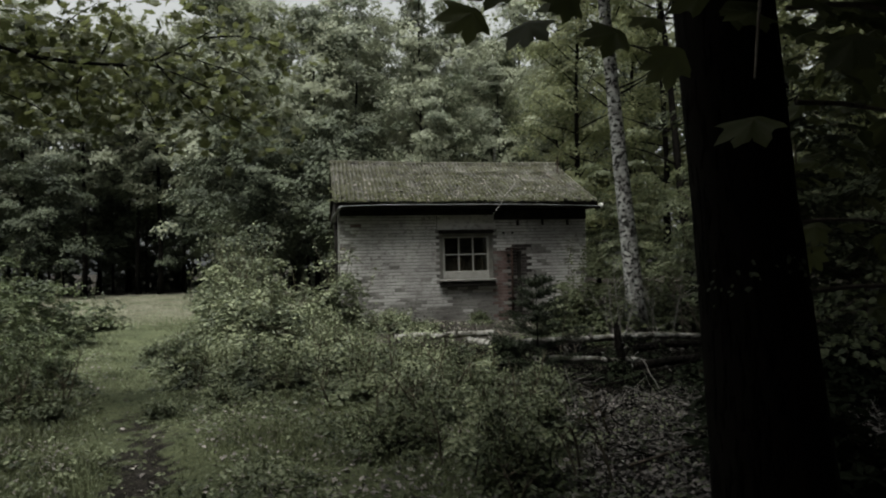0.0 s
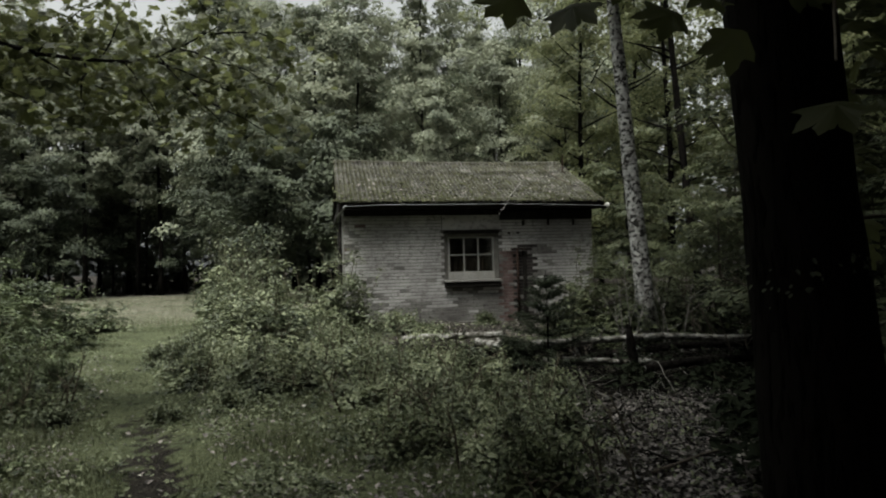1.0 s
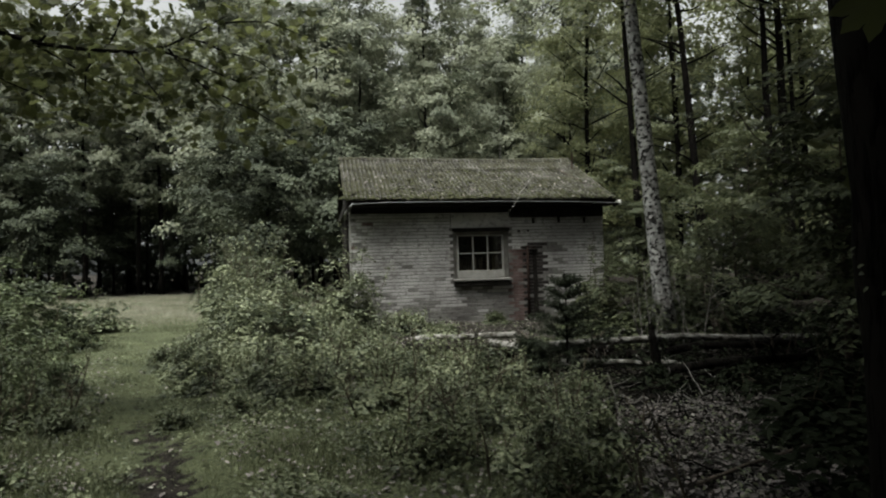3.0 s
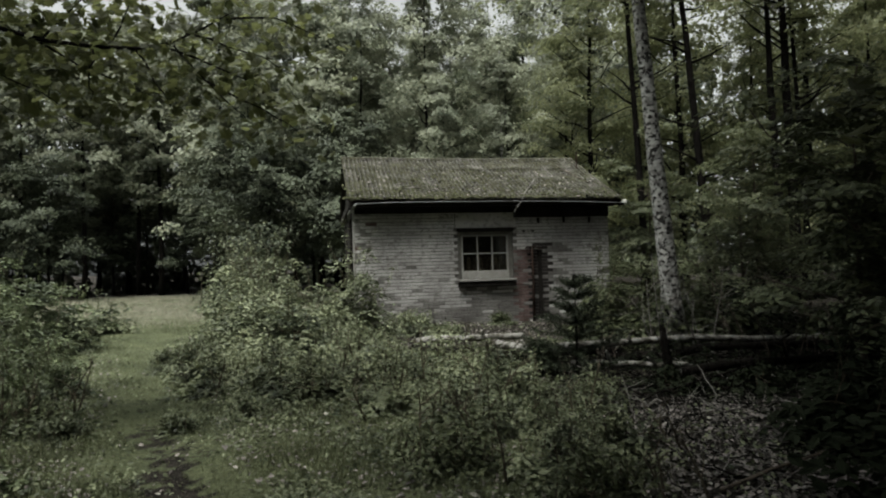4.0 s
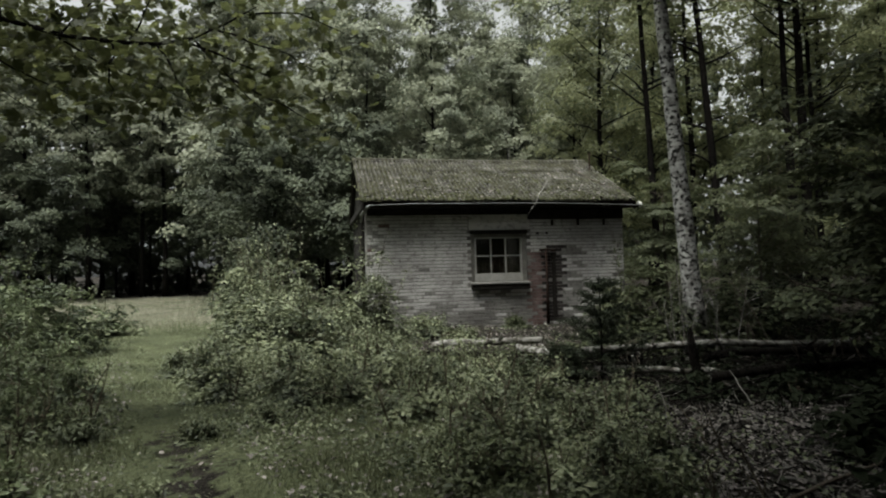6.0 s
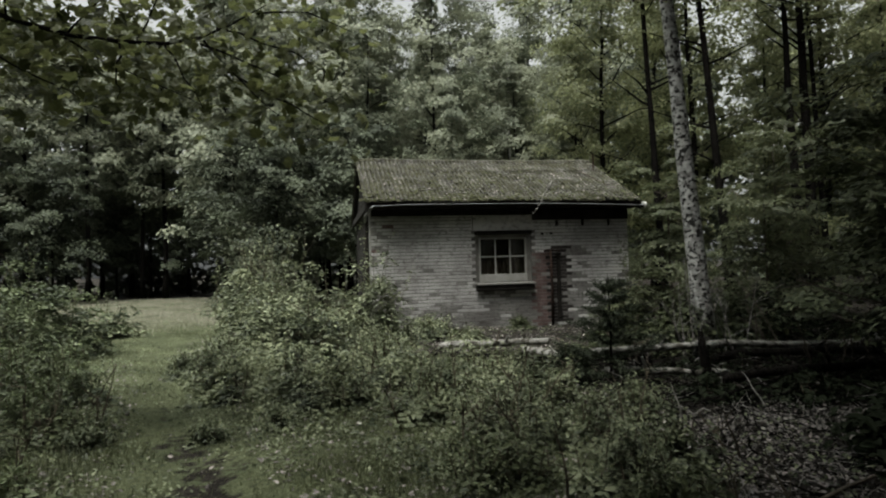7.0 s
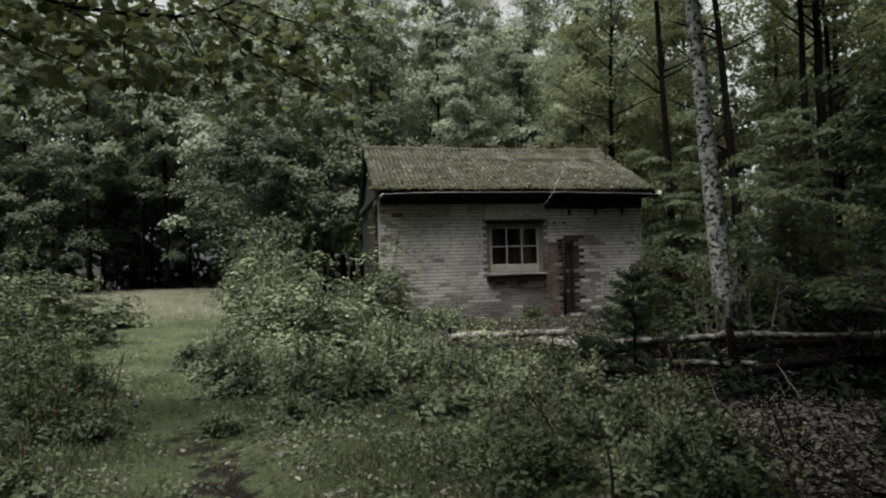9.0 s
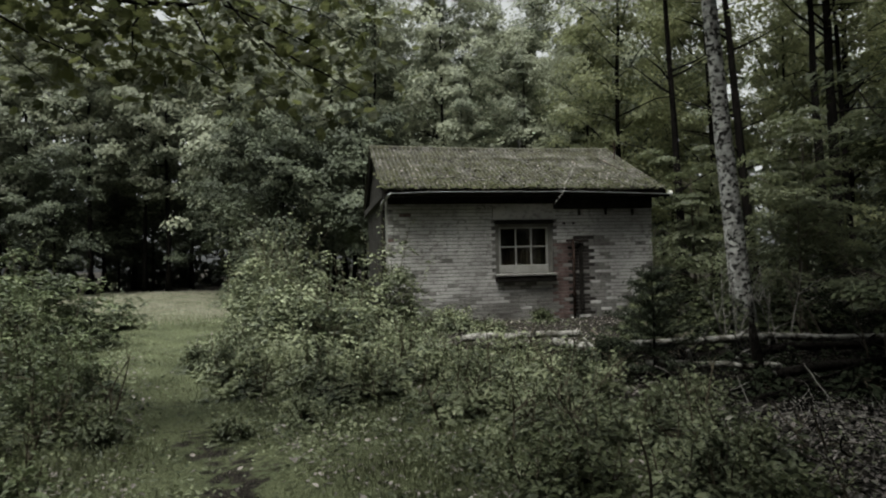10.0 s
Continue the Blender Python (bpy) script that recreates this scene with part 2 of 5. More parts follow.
# ---- mesh building ----
class Buf:
    """Gathers vertices and faces for one mesh."""

    def __init__(self):
        self.v, self.f, self.n = [], [], 0

    def add(self, v, f):
        v, f = np.asarray(v, float).reshape(-1, 3), np.asarray(f, int)
        self.v.append(v)
        self.f.append(f + self.n)
        self.n += len(v)
        return self

    def box(self, x0, x1, y0, y1, z0, z1, ch=0.0):
        """A box; with ch its edges along all sides are chamfered by a bmesh bevel."""
        if ch:
            bm = bmesh.new()
            bmesh.ops.create_cube(bm, size=1, matrix=Matrix.LocRotScale(((x0 + x1) / 2, (y0 + y1) / 2, (z0 + z1) / 2), None, (x1 - x0, y1 - y0, z1 - z0)))
            bmesh.ops.bevel(bm, geom=list(bm.edges), offset=ch, segments=1, affect="EDGES")
            bm.verts.index_update()
            base = np.array([p.co[:] for p in bm.verts])
            for k in (3, 4):
                fs = [[p.index for p in fc.verts] for fc in bm.faces if len(fc.verts) == k]
                if fs:
                    self.f.append(np.array(fs) + self.n)
            self.v.append(base)
            self.n += len(base)
            bm.free()
            return self
        v = [(x, y, z) for x in (x0, x1) for y in (y0, y1) for z in (z0, z1)]
        return self.add(v, [(0, 1, 3, 2), (4, 6, 7, 5), (0, 4, 5, 1), (2, 3, 7, 6), (0, 2, 6, 4), (1, 5, 7, 3)])

    def tube(self, pts, radii, sides=6, rough=0.0, rng=None):
        """A tapered tube with closed ends along the points."""
        pts = np.asarray(pts, float)
        n = len(pts)
        radii = np.broadcast_to(np.asarray(radii, float), (n,))
        tan = np.gradient(pts, axis=0)
        tan /= np.linalg.norm(tan, axis=1)[:, None] + 1e-9
        ref = np.array((1.0, 0, 0)) if abs(tan[0][2]) > 0.7 else np.array((0, 0, 1.0))
        a = np.linspace(0, 2 * math.pi, sides, endpoint=False)
        rings = []
        for p, t, r in zip(pts, tan, radii):
            e = ref - t * ref.dot(t)
            e /= np.linalg.norm(e)
            ref = e
            g = np.cross(t, e)
            rr = r * (1 + (rough * rng.uniform(-1, 1, sides) if rough else 0))
            rings.append(p + (np.cos(a) * rr)[:, None] * e + (np.sin(a) * rr)[:, None] * g)
        i, j = np.meshgrid(np.arange(n - 1), np.arange(sides), indexing="ij")
        k = (j + 1) % sides
        q = np.stack([i * sides + j, i * sides + k, (i + 1) * sides + k, (i + 1) * sides + j], -1).reshape(-1, 4)
        base = self.n
        self.add(np.concatenate(rings + [pts[:1], pts[-1:]]), q)
        c0, c1 = base + n * sides, base + n * sides + 1
        s = np.arange(sides)
        self.f.append(np.stack([np.full(sides, c0), base + (s + 1) % sides, base + s], -1))
        self.f.append(np.stack([np.full(sides, c1), base + (n - 1) * sides + s, base + (n - 1) * sides + (s + 1) % sides], -1))
        return self

    def leaves(self, at, normal, size, tpl, rng, along=None):
        """Copies of a leaf outline at many places, each turned at random about its normal."""
        at, normal = np.asarray(at), np.asarray(normal)
        n = len(at)
        w = normal / (np.linalg.norm(normal, axis=1)[:, None] + 1e-9)
        r = rng.normal(size=(n, 3)) if along is None else along
        u = r - w * (r * w).sum(1)[:, None]
        u /= np.linalg.norm(u, axis=1)[:, None] + 1e-9
        t = np.cross(w, u)
        tv, tf = tpl
        size = np.broadcast_to(size, (n,))[:, None, None]
        v = at[:, None] + size * (tv[None, :, 0:1] * u[:, None] + tv[None, :, 1:2] * t[:, None] + tv[None, :, 2:3] * w[:, None])
        k = len(tv)
        f = (tf[None] + (np.arange(n) * k)[:, None, None]).reshape(-1, tf.shape[1])
        return self.add(v.reshape(-1, 3), f)

    def mesh(self, name, material, smooth=False):
        me = bpy.data.meshes.new(name)
        v = np.concatenate(self.v)
        tot = np.concatenate([np.full(len(f), f.shape[1]) for f in self.f])
        idx = np.concatenate([f.ravel() for f in self.f])
        me.vertices.add(len(v))
        me.vertices.foreach_set("co", v.astype(np.float32).ravel())
        me.loops.add(len(idx))
        me.loops.foreach_set("vertex_index", idx.astype(np.int32))
        me.polygons.add(len(tot))
        me.polygons.foreach_set("loop_start", (np.cumsum(tot) - tot).astype(np.int32))
        me.polygons.foreach_set("use_smooth", np.full(len(tot), smooth))
        me.update(calc_edges=True)
        me.materials.append(material)
        return me


def part(name, buf, material, parent=None, label="", smooth=False):
    ob = new(name, buf.mesh(name, material, smooth))
    ob.parent = parent
    return tagged(ob, label)


def thing(name, label, category, m=None, group="", kind=""):
    ob = new(name)
    if m is not None:
        ob.matrix_world = m
    return tagged(ob, label, category, group, kind)


RHOMB = (np.array([(-0.5, 0, 0), (0.05, -0.3, 0.06), (0.5, 0, -0.05), (0.05, 0.3, 0.06)]), np.array([(0, 1, 2, 3)]))
OVAL = (np.array([(-0.5, 0, 0), (-0.2, -0.26, 0.07), (0.2, -0.24, 0.06), (0.5, 0, -0.1), (0.2, 0.24, 0.06), (-0.2, 0.26, 0.07)]), np.array([(0, 1, 2, 3), (0, 3, 4, 5)]))


def maple_outline():
    tips = [(0.0, 0.62), (0.55, 0.58), (1.25, 0.45), (-0.55, 0.58), (-1.25, 0.45)]
    ring = [(-math.pi + 0.25, 0.16)]
    for a in (-1.25, -0.55, 0.0, 0.55, 1.25):
        r = dict(tips)[a]
        ring += [(a - 0.24, r * 0.76), (a - 0.12, r * 0.84), (a, r), (a + 0.12, r * 0.84), (a + 0.24, r * 0.76)]
        if a < 1.2:
            ring.append((a + 0.31, 0.36))
    ring.append((math.pi - 0.25, 0.16))
    v = [(0, 0, 0.03)] + [(r * math.cos(a), r * math.sin(a), -0.12 * r * r + 0.03 * math.cos(5 * a)) for a, r in ring]
    n = len(ring)
    return np.array(v), np.array([(0, i + 1, (i + 1) % n + 1) for i in range(n)])


MAPLE = maple_outline()


# ---- ground ----
def smooth_step(x, a, b):
    t = np.clip((x - a) / (b - a), 0, 1)
    return t * t * (3 - 2 * t)


def path_x(y):
    return 0.12 - 0.5 * y + 0.08 * np.sin(y * 0.9)


def height(x, y):
    x, y = np.asarray(x, float), np.asarray(y, float)
    rise = 0.22 * smooth_step(y, 8.0, 12.5) * smooth_step(x, -5, -2.5) * (1 - smooth_step(x, 8, 14)) * (1 - smooth_step(y, 19, 26))
    lump = 0.025 * np.sin(x * 1.7 + 1.3 * np.sin(y * 0.9)) * np.sin(y * 1.3 + 0.7) + 0.012 * np.sin(x * 5.1 + y * 3.3) * np.sin(y * 4.7 - x * 2.1)
    dip = -0.05 * np.exp(-((x - path_x(y)) / 0.35) ** 2) * (1 - smooth_step(y, 12, 20))
    return rise + lump * (1 - smooth_step(np.hypot(x, y), 60, 200)) + dip


def bareness(x, y):
    x, y = np.asarray(x, float), np.asarray(y, float)
    wob = 0.1 * np.sin(y * 2.3 + 2.2) + 0.07 * np.sin(y * 5.9 + 1)
    track = np.exp(-((x - path_x(y) - wob) / 0.2) ** 4) * (1 - smooth_step(y, 5.4, 6.8)) * (0.82 + 0.28 * np.sin(y * 3.1 + 0.6))
    edge = 0.6 * np.sin(y * 1.1) + 0.25 * np.sin(y * 3.7)
    wood = smooth_step(x - 0.12 * (y - 5) + edge * 0.5, -0.1, 1.3)
    apron = 0.8 * smooth_step(x, -1.6, -0.8) * (1 - smooth_step(x, 4.5, 5.5)) * smooth_step(y, 9.6, 10.6) * (1 - smooth_step(y, 13.5, 14.5))
    back = smooth_step(y, 24, 30) * smooth_step(x, -9, -6)
    far = smooth_step(y, 38, 40)
    behind = 1 - smooth_step(y, -1.5, 1.0)
    return np.clip(np.maximum.reduce([track, wood, apron, back, far, behind * 0.7]), 0, 1)


def build_ground():
    near = np.concatenate([np.arange(-26, -7, 0.6), np.arange(-7, 1.5, 0.12), np.arange(1.5, 26.01, 0.5)])
    far = np.array([-2500, -900, -300, -120, -70, -45, -34])
    ax = np.concatenate([far, near, -far[::-1]])
    ay = np.concatenate([far, np.concatenate([np.arange(-26, 0, 0.5), np.arange(0, 16, 0.2), np.arange(16, 50.01, 0.5)]), [60, 80, 130, 300, 900, 2500]])
    X, Y = np.meshgrid(ax, ay, indexing="ij")
    V = np.stack([X, Y, height(X, Y)], -1).reshape(-1, 3)
    nx, ny = len(ax), len(ay)
    i, j = np.meshgrid(np.arange(nx - 1), np.arange(ny - 1), indexing="ij")
    F = np.stack([i * ny + j, (i + 1) * ny + j, (i + 1) * ny + j + 1, i * ny + j + 1], -1).reshape(-1, 4)
    ob = part("ground", Buf().add(V, F), SOIL, smooth=True)
    at = ob.data.attributes.new("bare", "FLOAT", "POINT")
    at.data.foreach_set("value", bareness(V[:, 0], V[:, 1]).astype(np.float32))
    tagged(ob, "uneven woodland ground of short turf, mud and leaf mould", "ground", kind="structure")


build_ground()


# ---- the hut ----
HUT = pose(-2.09, 12.72, 0.20, 0, 0, 11.0)
WIDE, DEEP, EAVE, RIDGE, RIDGE_V, OVER = 5.32, 4.5, 2.5, 3.70, 2.25, 0.28
WALL_TOP = 2.62
WIN = (2.05, 3.22, 0.78, 1.90)
hut = thing("brick_hut", "small derelict grey-painted brick hut with a mossy corrugated roof", "hut", HUT)


def gable_z(v):
    return RIDGE - 0.1 - abs(v - RIDGE_V) * (RIDGE - EAVE) / (RIDGE_V + OVER)


def walls():
    u0, u1, z0, z1 = WIN
    b = Buf()
    b.box(0.006, u0, 0.012, 0.22, -0.3, WALL_TOP).box(u1, WIDE - 0.006, 0.012, 0.22, -0.3, WALL_TOP)
    b.box(u0, u1, 0.012, 0.22, -0.3, z0).box(u0, u1, 0.012, 0.22, z1, WALL_TOP)
    front = part("front_wall", b, MORTAR, hut, "grey-painted brickwork, bare and red beside the window")
    part("back_wall", Buf().box(0, WIDE, DEEP - 0.22, DEEP, -0.3, WALL_TOP), MORTAR, hut)
    b = Buf()
    v = np.array([(x, y, z) for x in (WIDE - 0.22, WIDE) for y, z in ((0.22, -0.3), (DEEP - 0.22, -0.3), (DEEP - 0.22, 2.6), (RIDGE_V, gable_z(RIDGE_V)), (0.22, 2.6))])
    b.add(v, [(0, 1, 6, 5), (1, 2, 7, 6), (2, 3, 8, 7), (3, 4, 9, 8), (4, 0, 5, 9)])
    b.f.append(np.array([(0, 4, 3, 2, 1), (5, 6, 7, 8, 9)]))
    part("side_wall", b, MORTAR, hut)
    part("floor_slab", Buf().box(0.2, WIDE - 0.22, 0.22, DEEP - 0.22, -0.3, 0.02), CONCRETE, hut)
    part("inner_lining", Buf().box(0.25, WIDE - 0.24, DEEP - 0.25, DEEP - 0.225, 0.02, 2.5), INSIDE, hut)
    return front


def plank_gable():
    """The boarded end wall, plank by plank."""
    rng = np.random.default_rng(4)
    v = 0.30
    while v < DEEP - 0.05:
        w = 0.135 + rng.uniform(-0.012, 0.012)
        top = min(gable_z(v), gable_z(v + w)) - 0.02
        x = -0.012 + rng.uniform(-0.008, 0.008)
        part("plank", Buf().box(x, x + 0.025, v, v + w - rng.uniform(0.006, 0.016), -0.12 + rng.uniform(0, 0.1), top, 0.004), OLD_WOOD, hut)
        v += w
    part("corner_post", Buf().box(0.03, 0.13, 0.225, 0.29, -0.2, 2.55, 0.006), TARRED_AND_SHADE, hut, "black tarred corner post")
    part("corner_trim", Buf().box(-0.035, 0.003, -0.006, 0.06, 0.0, 2.36, 0.006), BAR_PAINT, hut, "pale painted corner strip")
    p = [(-0.05, 0.20, 2.42), (-0.06, 0.17, 2.3), (-0.06, 0.17, 1.2), (-0.06, 0.17, 0.0)]
    part("downpipe", Buf().tube(p, 0.04, 10), TARRED_AND_SHADE, hut, "black downpipe at the hut's corner", True)
    part("gable_beam", Buf().box(-0.1, -0.015, 0.0, DEEP, 2.36, 2.5, 0.01), OLD_WOOD, hut)


def corrugated(name, u0, u1, s0, s1, lift, back, rng, label=""):
    """One corrugated sheet; s runs up the slope from the eave, from 0 to 1."""
    nu, ns = max(int((u1 - u0) / 0.0157), 4), 7
    u, s = np.meshgrid(np.linspace(u0, u1, nu + 1), np.linspace(s0, s1, ns), indexing="ij")
    s = s.copy()
    s[:, 0] += (rng.normal(size=nu + 1) * 0.006 + rng.uniform(-0.006, 0.006))
    run = RIDGE_V + OVER
    v = -OVER + s * run
    z = EAVE + s * (RIDGE - EAVE) + lift + 0.028 * np.sin(u / 0.094 * 2 * math.pi) - 0.022 * np.sin(np.clip((u - 0.2) / WIDE, 0, 1) * math.pi) * s
    if back:
        v = 2 * RIDGE_V - v
    top = np.stack([u, v, z], -1).reshape(-1, 3)
    low = top - np.array((0, 0, 0.008))
    i, j = np.meshgrid(np.arange(nu), np.arange(ns - 1), indexing="ij")
    q = np.stack([i * ns + j, (i + 1) * ns + j, (i + 1) * ns + j + 1, i * ns + j + 1], -1).reshape(-1, 4)
    n = len(top)
    b = Buf().add(np.concatenate([top, low]), np.concatenate([q, q[:, ::-1] + n]))
    k = np.arange(nu)
    b.f.append(np.stack([k * ns, k * ns + n, (k + 1) * ns + n, (k + 1) * ns], -1))
    k = np.arange(ns - 1)
    b.f.append(np.stack([k, k + 1, k + 1 + n, k + n], -1))
    e = nu * ns
    b.f.append(np.stack([e + k, e + k + n, e + k + 1 + n, e + k + 1], -1))
    return part(name, b, ROOFING, None, label, True)


def roof():
    rng = np.random.default_rng(7)
    base = part("roof", Buf().box(-0.12, WIDE + 0.1, RIDGE_V - 0.05, RIDGE_V + 0.05, RIDGE - 0.24, RIDGE - 0.08), TARRED_AND_SHADE, hut, "corrugated fibre-cement roof grown over with moss")
    for back in (False, True):
        u = -0.1
        while u < 5.5:
            u1 = min(u + 0.836, 5.52)
            for s0, s1, lift in ((0, 0.73, 0.0), (0.70, 0.985, 0.018)):
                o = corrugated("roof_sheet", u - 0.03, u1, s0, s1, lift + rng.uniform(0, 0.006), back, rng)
                o.parent = base
            u = u1
    a = np.linspace(0.1, math.pi - 0.1, 9)
    u = -0.14
    while u < 5.4:
        u1 = min(u + 1.15, 5.53)
        us = np.linspace(u, u1, 7)
        U, A = np.meshgrid(us, a, indexing="ij")
        sag = -0.022 * np.sin(np.clip((U - 0.2) / WIDE, 0, 1) * math.pi)
        o = np.stack([U, RIDGE_V - 0.13 * np.cos(A), RIDGE - 0.045 + 0.1 * np.sin(A) + sag + rng.uniform(0, 0.008)], -1).reshape(-1, 3)
        i, j = np.meshgrid(np.arange(6), np.arange(8), indexing="ij")
        q = np.stack([i * 9 + j, (i + 1) * 9 + j, (i + 1) * 9 + j + 1, i * 9 + j + 1], -1).reshape(-1, 4)
        n = len(o)
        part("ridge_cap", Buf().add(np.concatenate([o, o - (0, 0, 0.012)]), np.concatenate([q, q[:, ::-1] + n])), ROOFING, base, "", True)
        u = u1 - 0.03
    # rafters, purlins, fascia
    for u in np.linspace(0.0, WIDE, 7):
        sl = (RIDGE - EAVE) / (RIDGE_V + OVER)
        v = np.array([(u + du, vv, EAVE + (vv + OVER) * sl + dz) for du in (-0.035, 0.035) for vv in (-0.2, RIDGE_V) for dz in (-0.15, -0.035)])
        part("rafter", Buf().add(v, [(0, 1, 3, 2), (4, 6, 7, 5), (0, 4, 5, 1), (2, 3, 7, 6), (0, 2, 6, 4), (1, 5, 7, 3)]), TARRED_AND_SHADE, base)
    part("fascia", Buf().box(-0.05, 5.45, -0.235, -0.205, EAVE - 0.14, EAVE - 0.01, 0.004), TARRED_AND_SHADE, base, "black rotten fascia board")
    part("soffit", Buf().box(-0.04, 5.4, -0.2, -0.002, EAVE - 0.16, EAVE - 0.145), TARRED_AND_SHADE, base)
    # Black strip on the wall head, painting the shade below the eave.
    part("eave_shade", Buf().box(0.01, 3.23, -0.03, 0.0, 2.235, EAVE - 0.165, 0.006), TARRED_AND_SHADE, base)
    part("wall_beam", Buf().box(3.24, 5.31, -0.06, 0.0, 2.13, EAVE - 0.165, 0.008), TARRED_AND_SHADE, base, "black tarred beam along the wall head")
    # verge boards
    for x in (-0.09, 5.46):
        for sgn in (-1, 1):
            v = []
            for du in (0, 0.03):
                for s in (0.0, 1.0):
                    for dz in (-0.2, -0.03):
                        vv = -OVER + s * (RIDGE_V + OVER)
                        vv = vv if sgn < 0 else 2 * RIDGE_V - vv
                        v.append((x + du, vv, EAVE + s * (RIDGE - EAVE) + dz))
            part("verge_board", Buf().add(v, [(0, 1, 3, 2), (4, 6, 7, 5), (0, 4, 5, 1), (2, 3, 7, 6), (0, 2, 6, 4), (1, 5, 7, 3)]), TARRED_AND_SHADE, base)
    # moss cushions, thickest along the eave
    b = Buf()
    n = 1300
    u = rng.uniform(-0.2, 5.45, n)
    s = rng.beta(0.6, 2.2, n)
    c = np.stack([u, -OVER + s * (RIDGE_V + OVER), EAVE + s * (RIDGE - EAVE) + 0.016], -1)
    b.leaves(c, np.array((0, -0.46, 0.89)) + rng.normal(size=(n, 3)) * 0.25, rng.uniform(0.03, 0.13, n), OVAL, rng)
    tagged(part("moss", b, MOSS, base, "moss cushions"), kind="stuff")
    n = 420
    u, s = rng.uniform(-0.1, 5.5, n), rng.beta(0.9, 1.3, n)
    c = np.stack([u, -OVER + s * (RIDGE_V + OVER), EAVE + s * (RIDGE - EAVE) + 0.028], -1)
    tagged(part("fallen_leaves", Buf().leaves(c, np.array((0, -0.46, 0.89)) + rng.normal(size=(n, 3)) * 0.3, rng.uniform(0.025, 0.07, n), OVAL, rng), LITTER, base, "dry leaves caught on the roof"), kind="stuff")
    # gutter, sagging towards its far end, with a stay wire
    us = np.linspace(0.02, 5.53, 24)
    zs = EAVE - 0.075 - 0.05 * np.clip((us - 3.2) / 2.3, 0, 1) ** 1.5 - 0.03 * np.exp(-((us + 0.05) / 0.5) ** 2)
    aa = np.linspace(math.pi, 2 * math.pi, 7)
    U, A = np.meshgrid(us, aa, indexing="ij")
    Z = np.repeat(zs[:, None], 7, 1)
    P = np.stack([U, -0.305 + 0.05 * np.cos(A), Z + 0.045 * np.sin(A)], -1).reshape(-1, 3)
    i, j = np.meshgrid(np.arange(23), np.arange(6), indexing="ij")
    q = np.stack([i * 7 + j, (i + 1) * 7 + j, (i + 1) * 7 + j + 1, i * 7 + j + 1], -1).reshape(-1, 4)
    b = Buf().add(np.concatenate([P, P + (0, 0, 0.004)]), np.concatenate([q[:, ::-1], q + len(P)]))
    gutter = part("gutter", b, TARRED_AND_SHADE, hut, "sagging gutter with a pale rim", True)
    part("rim", Buf().tube(np.stack([us, np.full(24, -0.36), zs + 0.004], -1), 0.007, 6), ZINC, gutter)
    part("end_cap", Buf().tube([(5.52, -0.305, zs[-1] + 0.02), (5.58, -0.305, zs[-1] + 0.015)], 0.06, 10), PALE_CAP, gutter, "pale plastic gutter end")
    part("gutter_elbow", Buf().tube([(0.05, -0.3, 2.40), (-0.02, -0.2, 2.36), (-0.1, 0.0, 2.24), (-0.09, 0.17, 2.14)], 0.03, 8), ZINC, gutter, "bent zinc outlet", True)
    part("vent_pipe", Buf().tube([(5.3, 1.5, 3.35), (5.31, 1.5, 3.78)], 0.018, 6), RUST, hut, "thin dark iron stub")


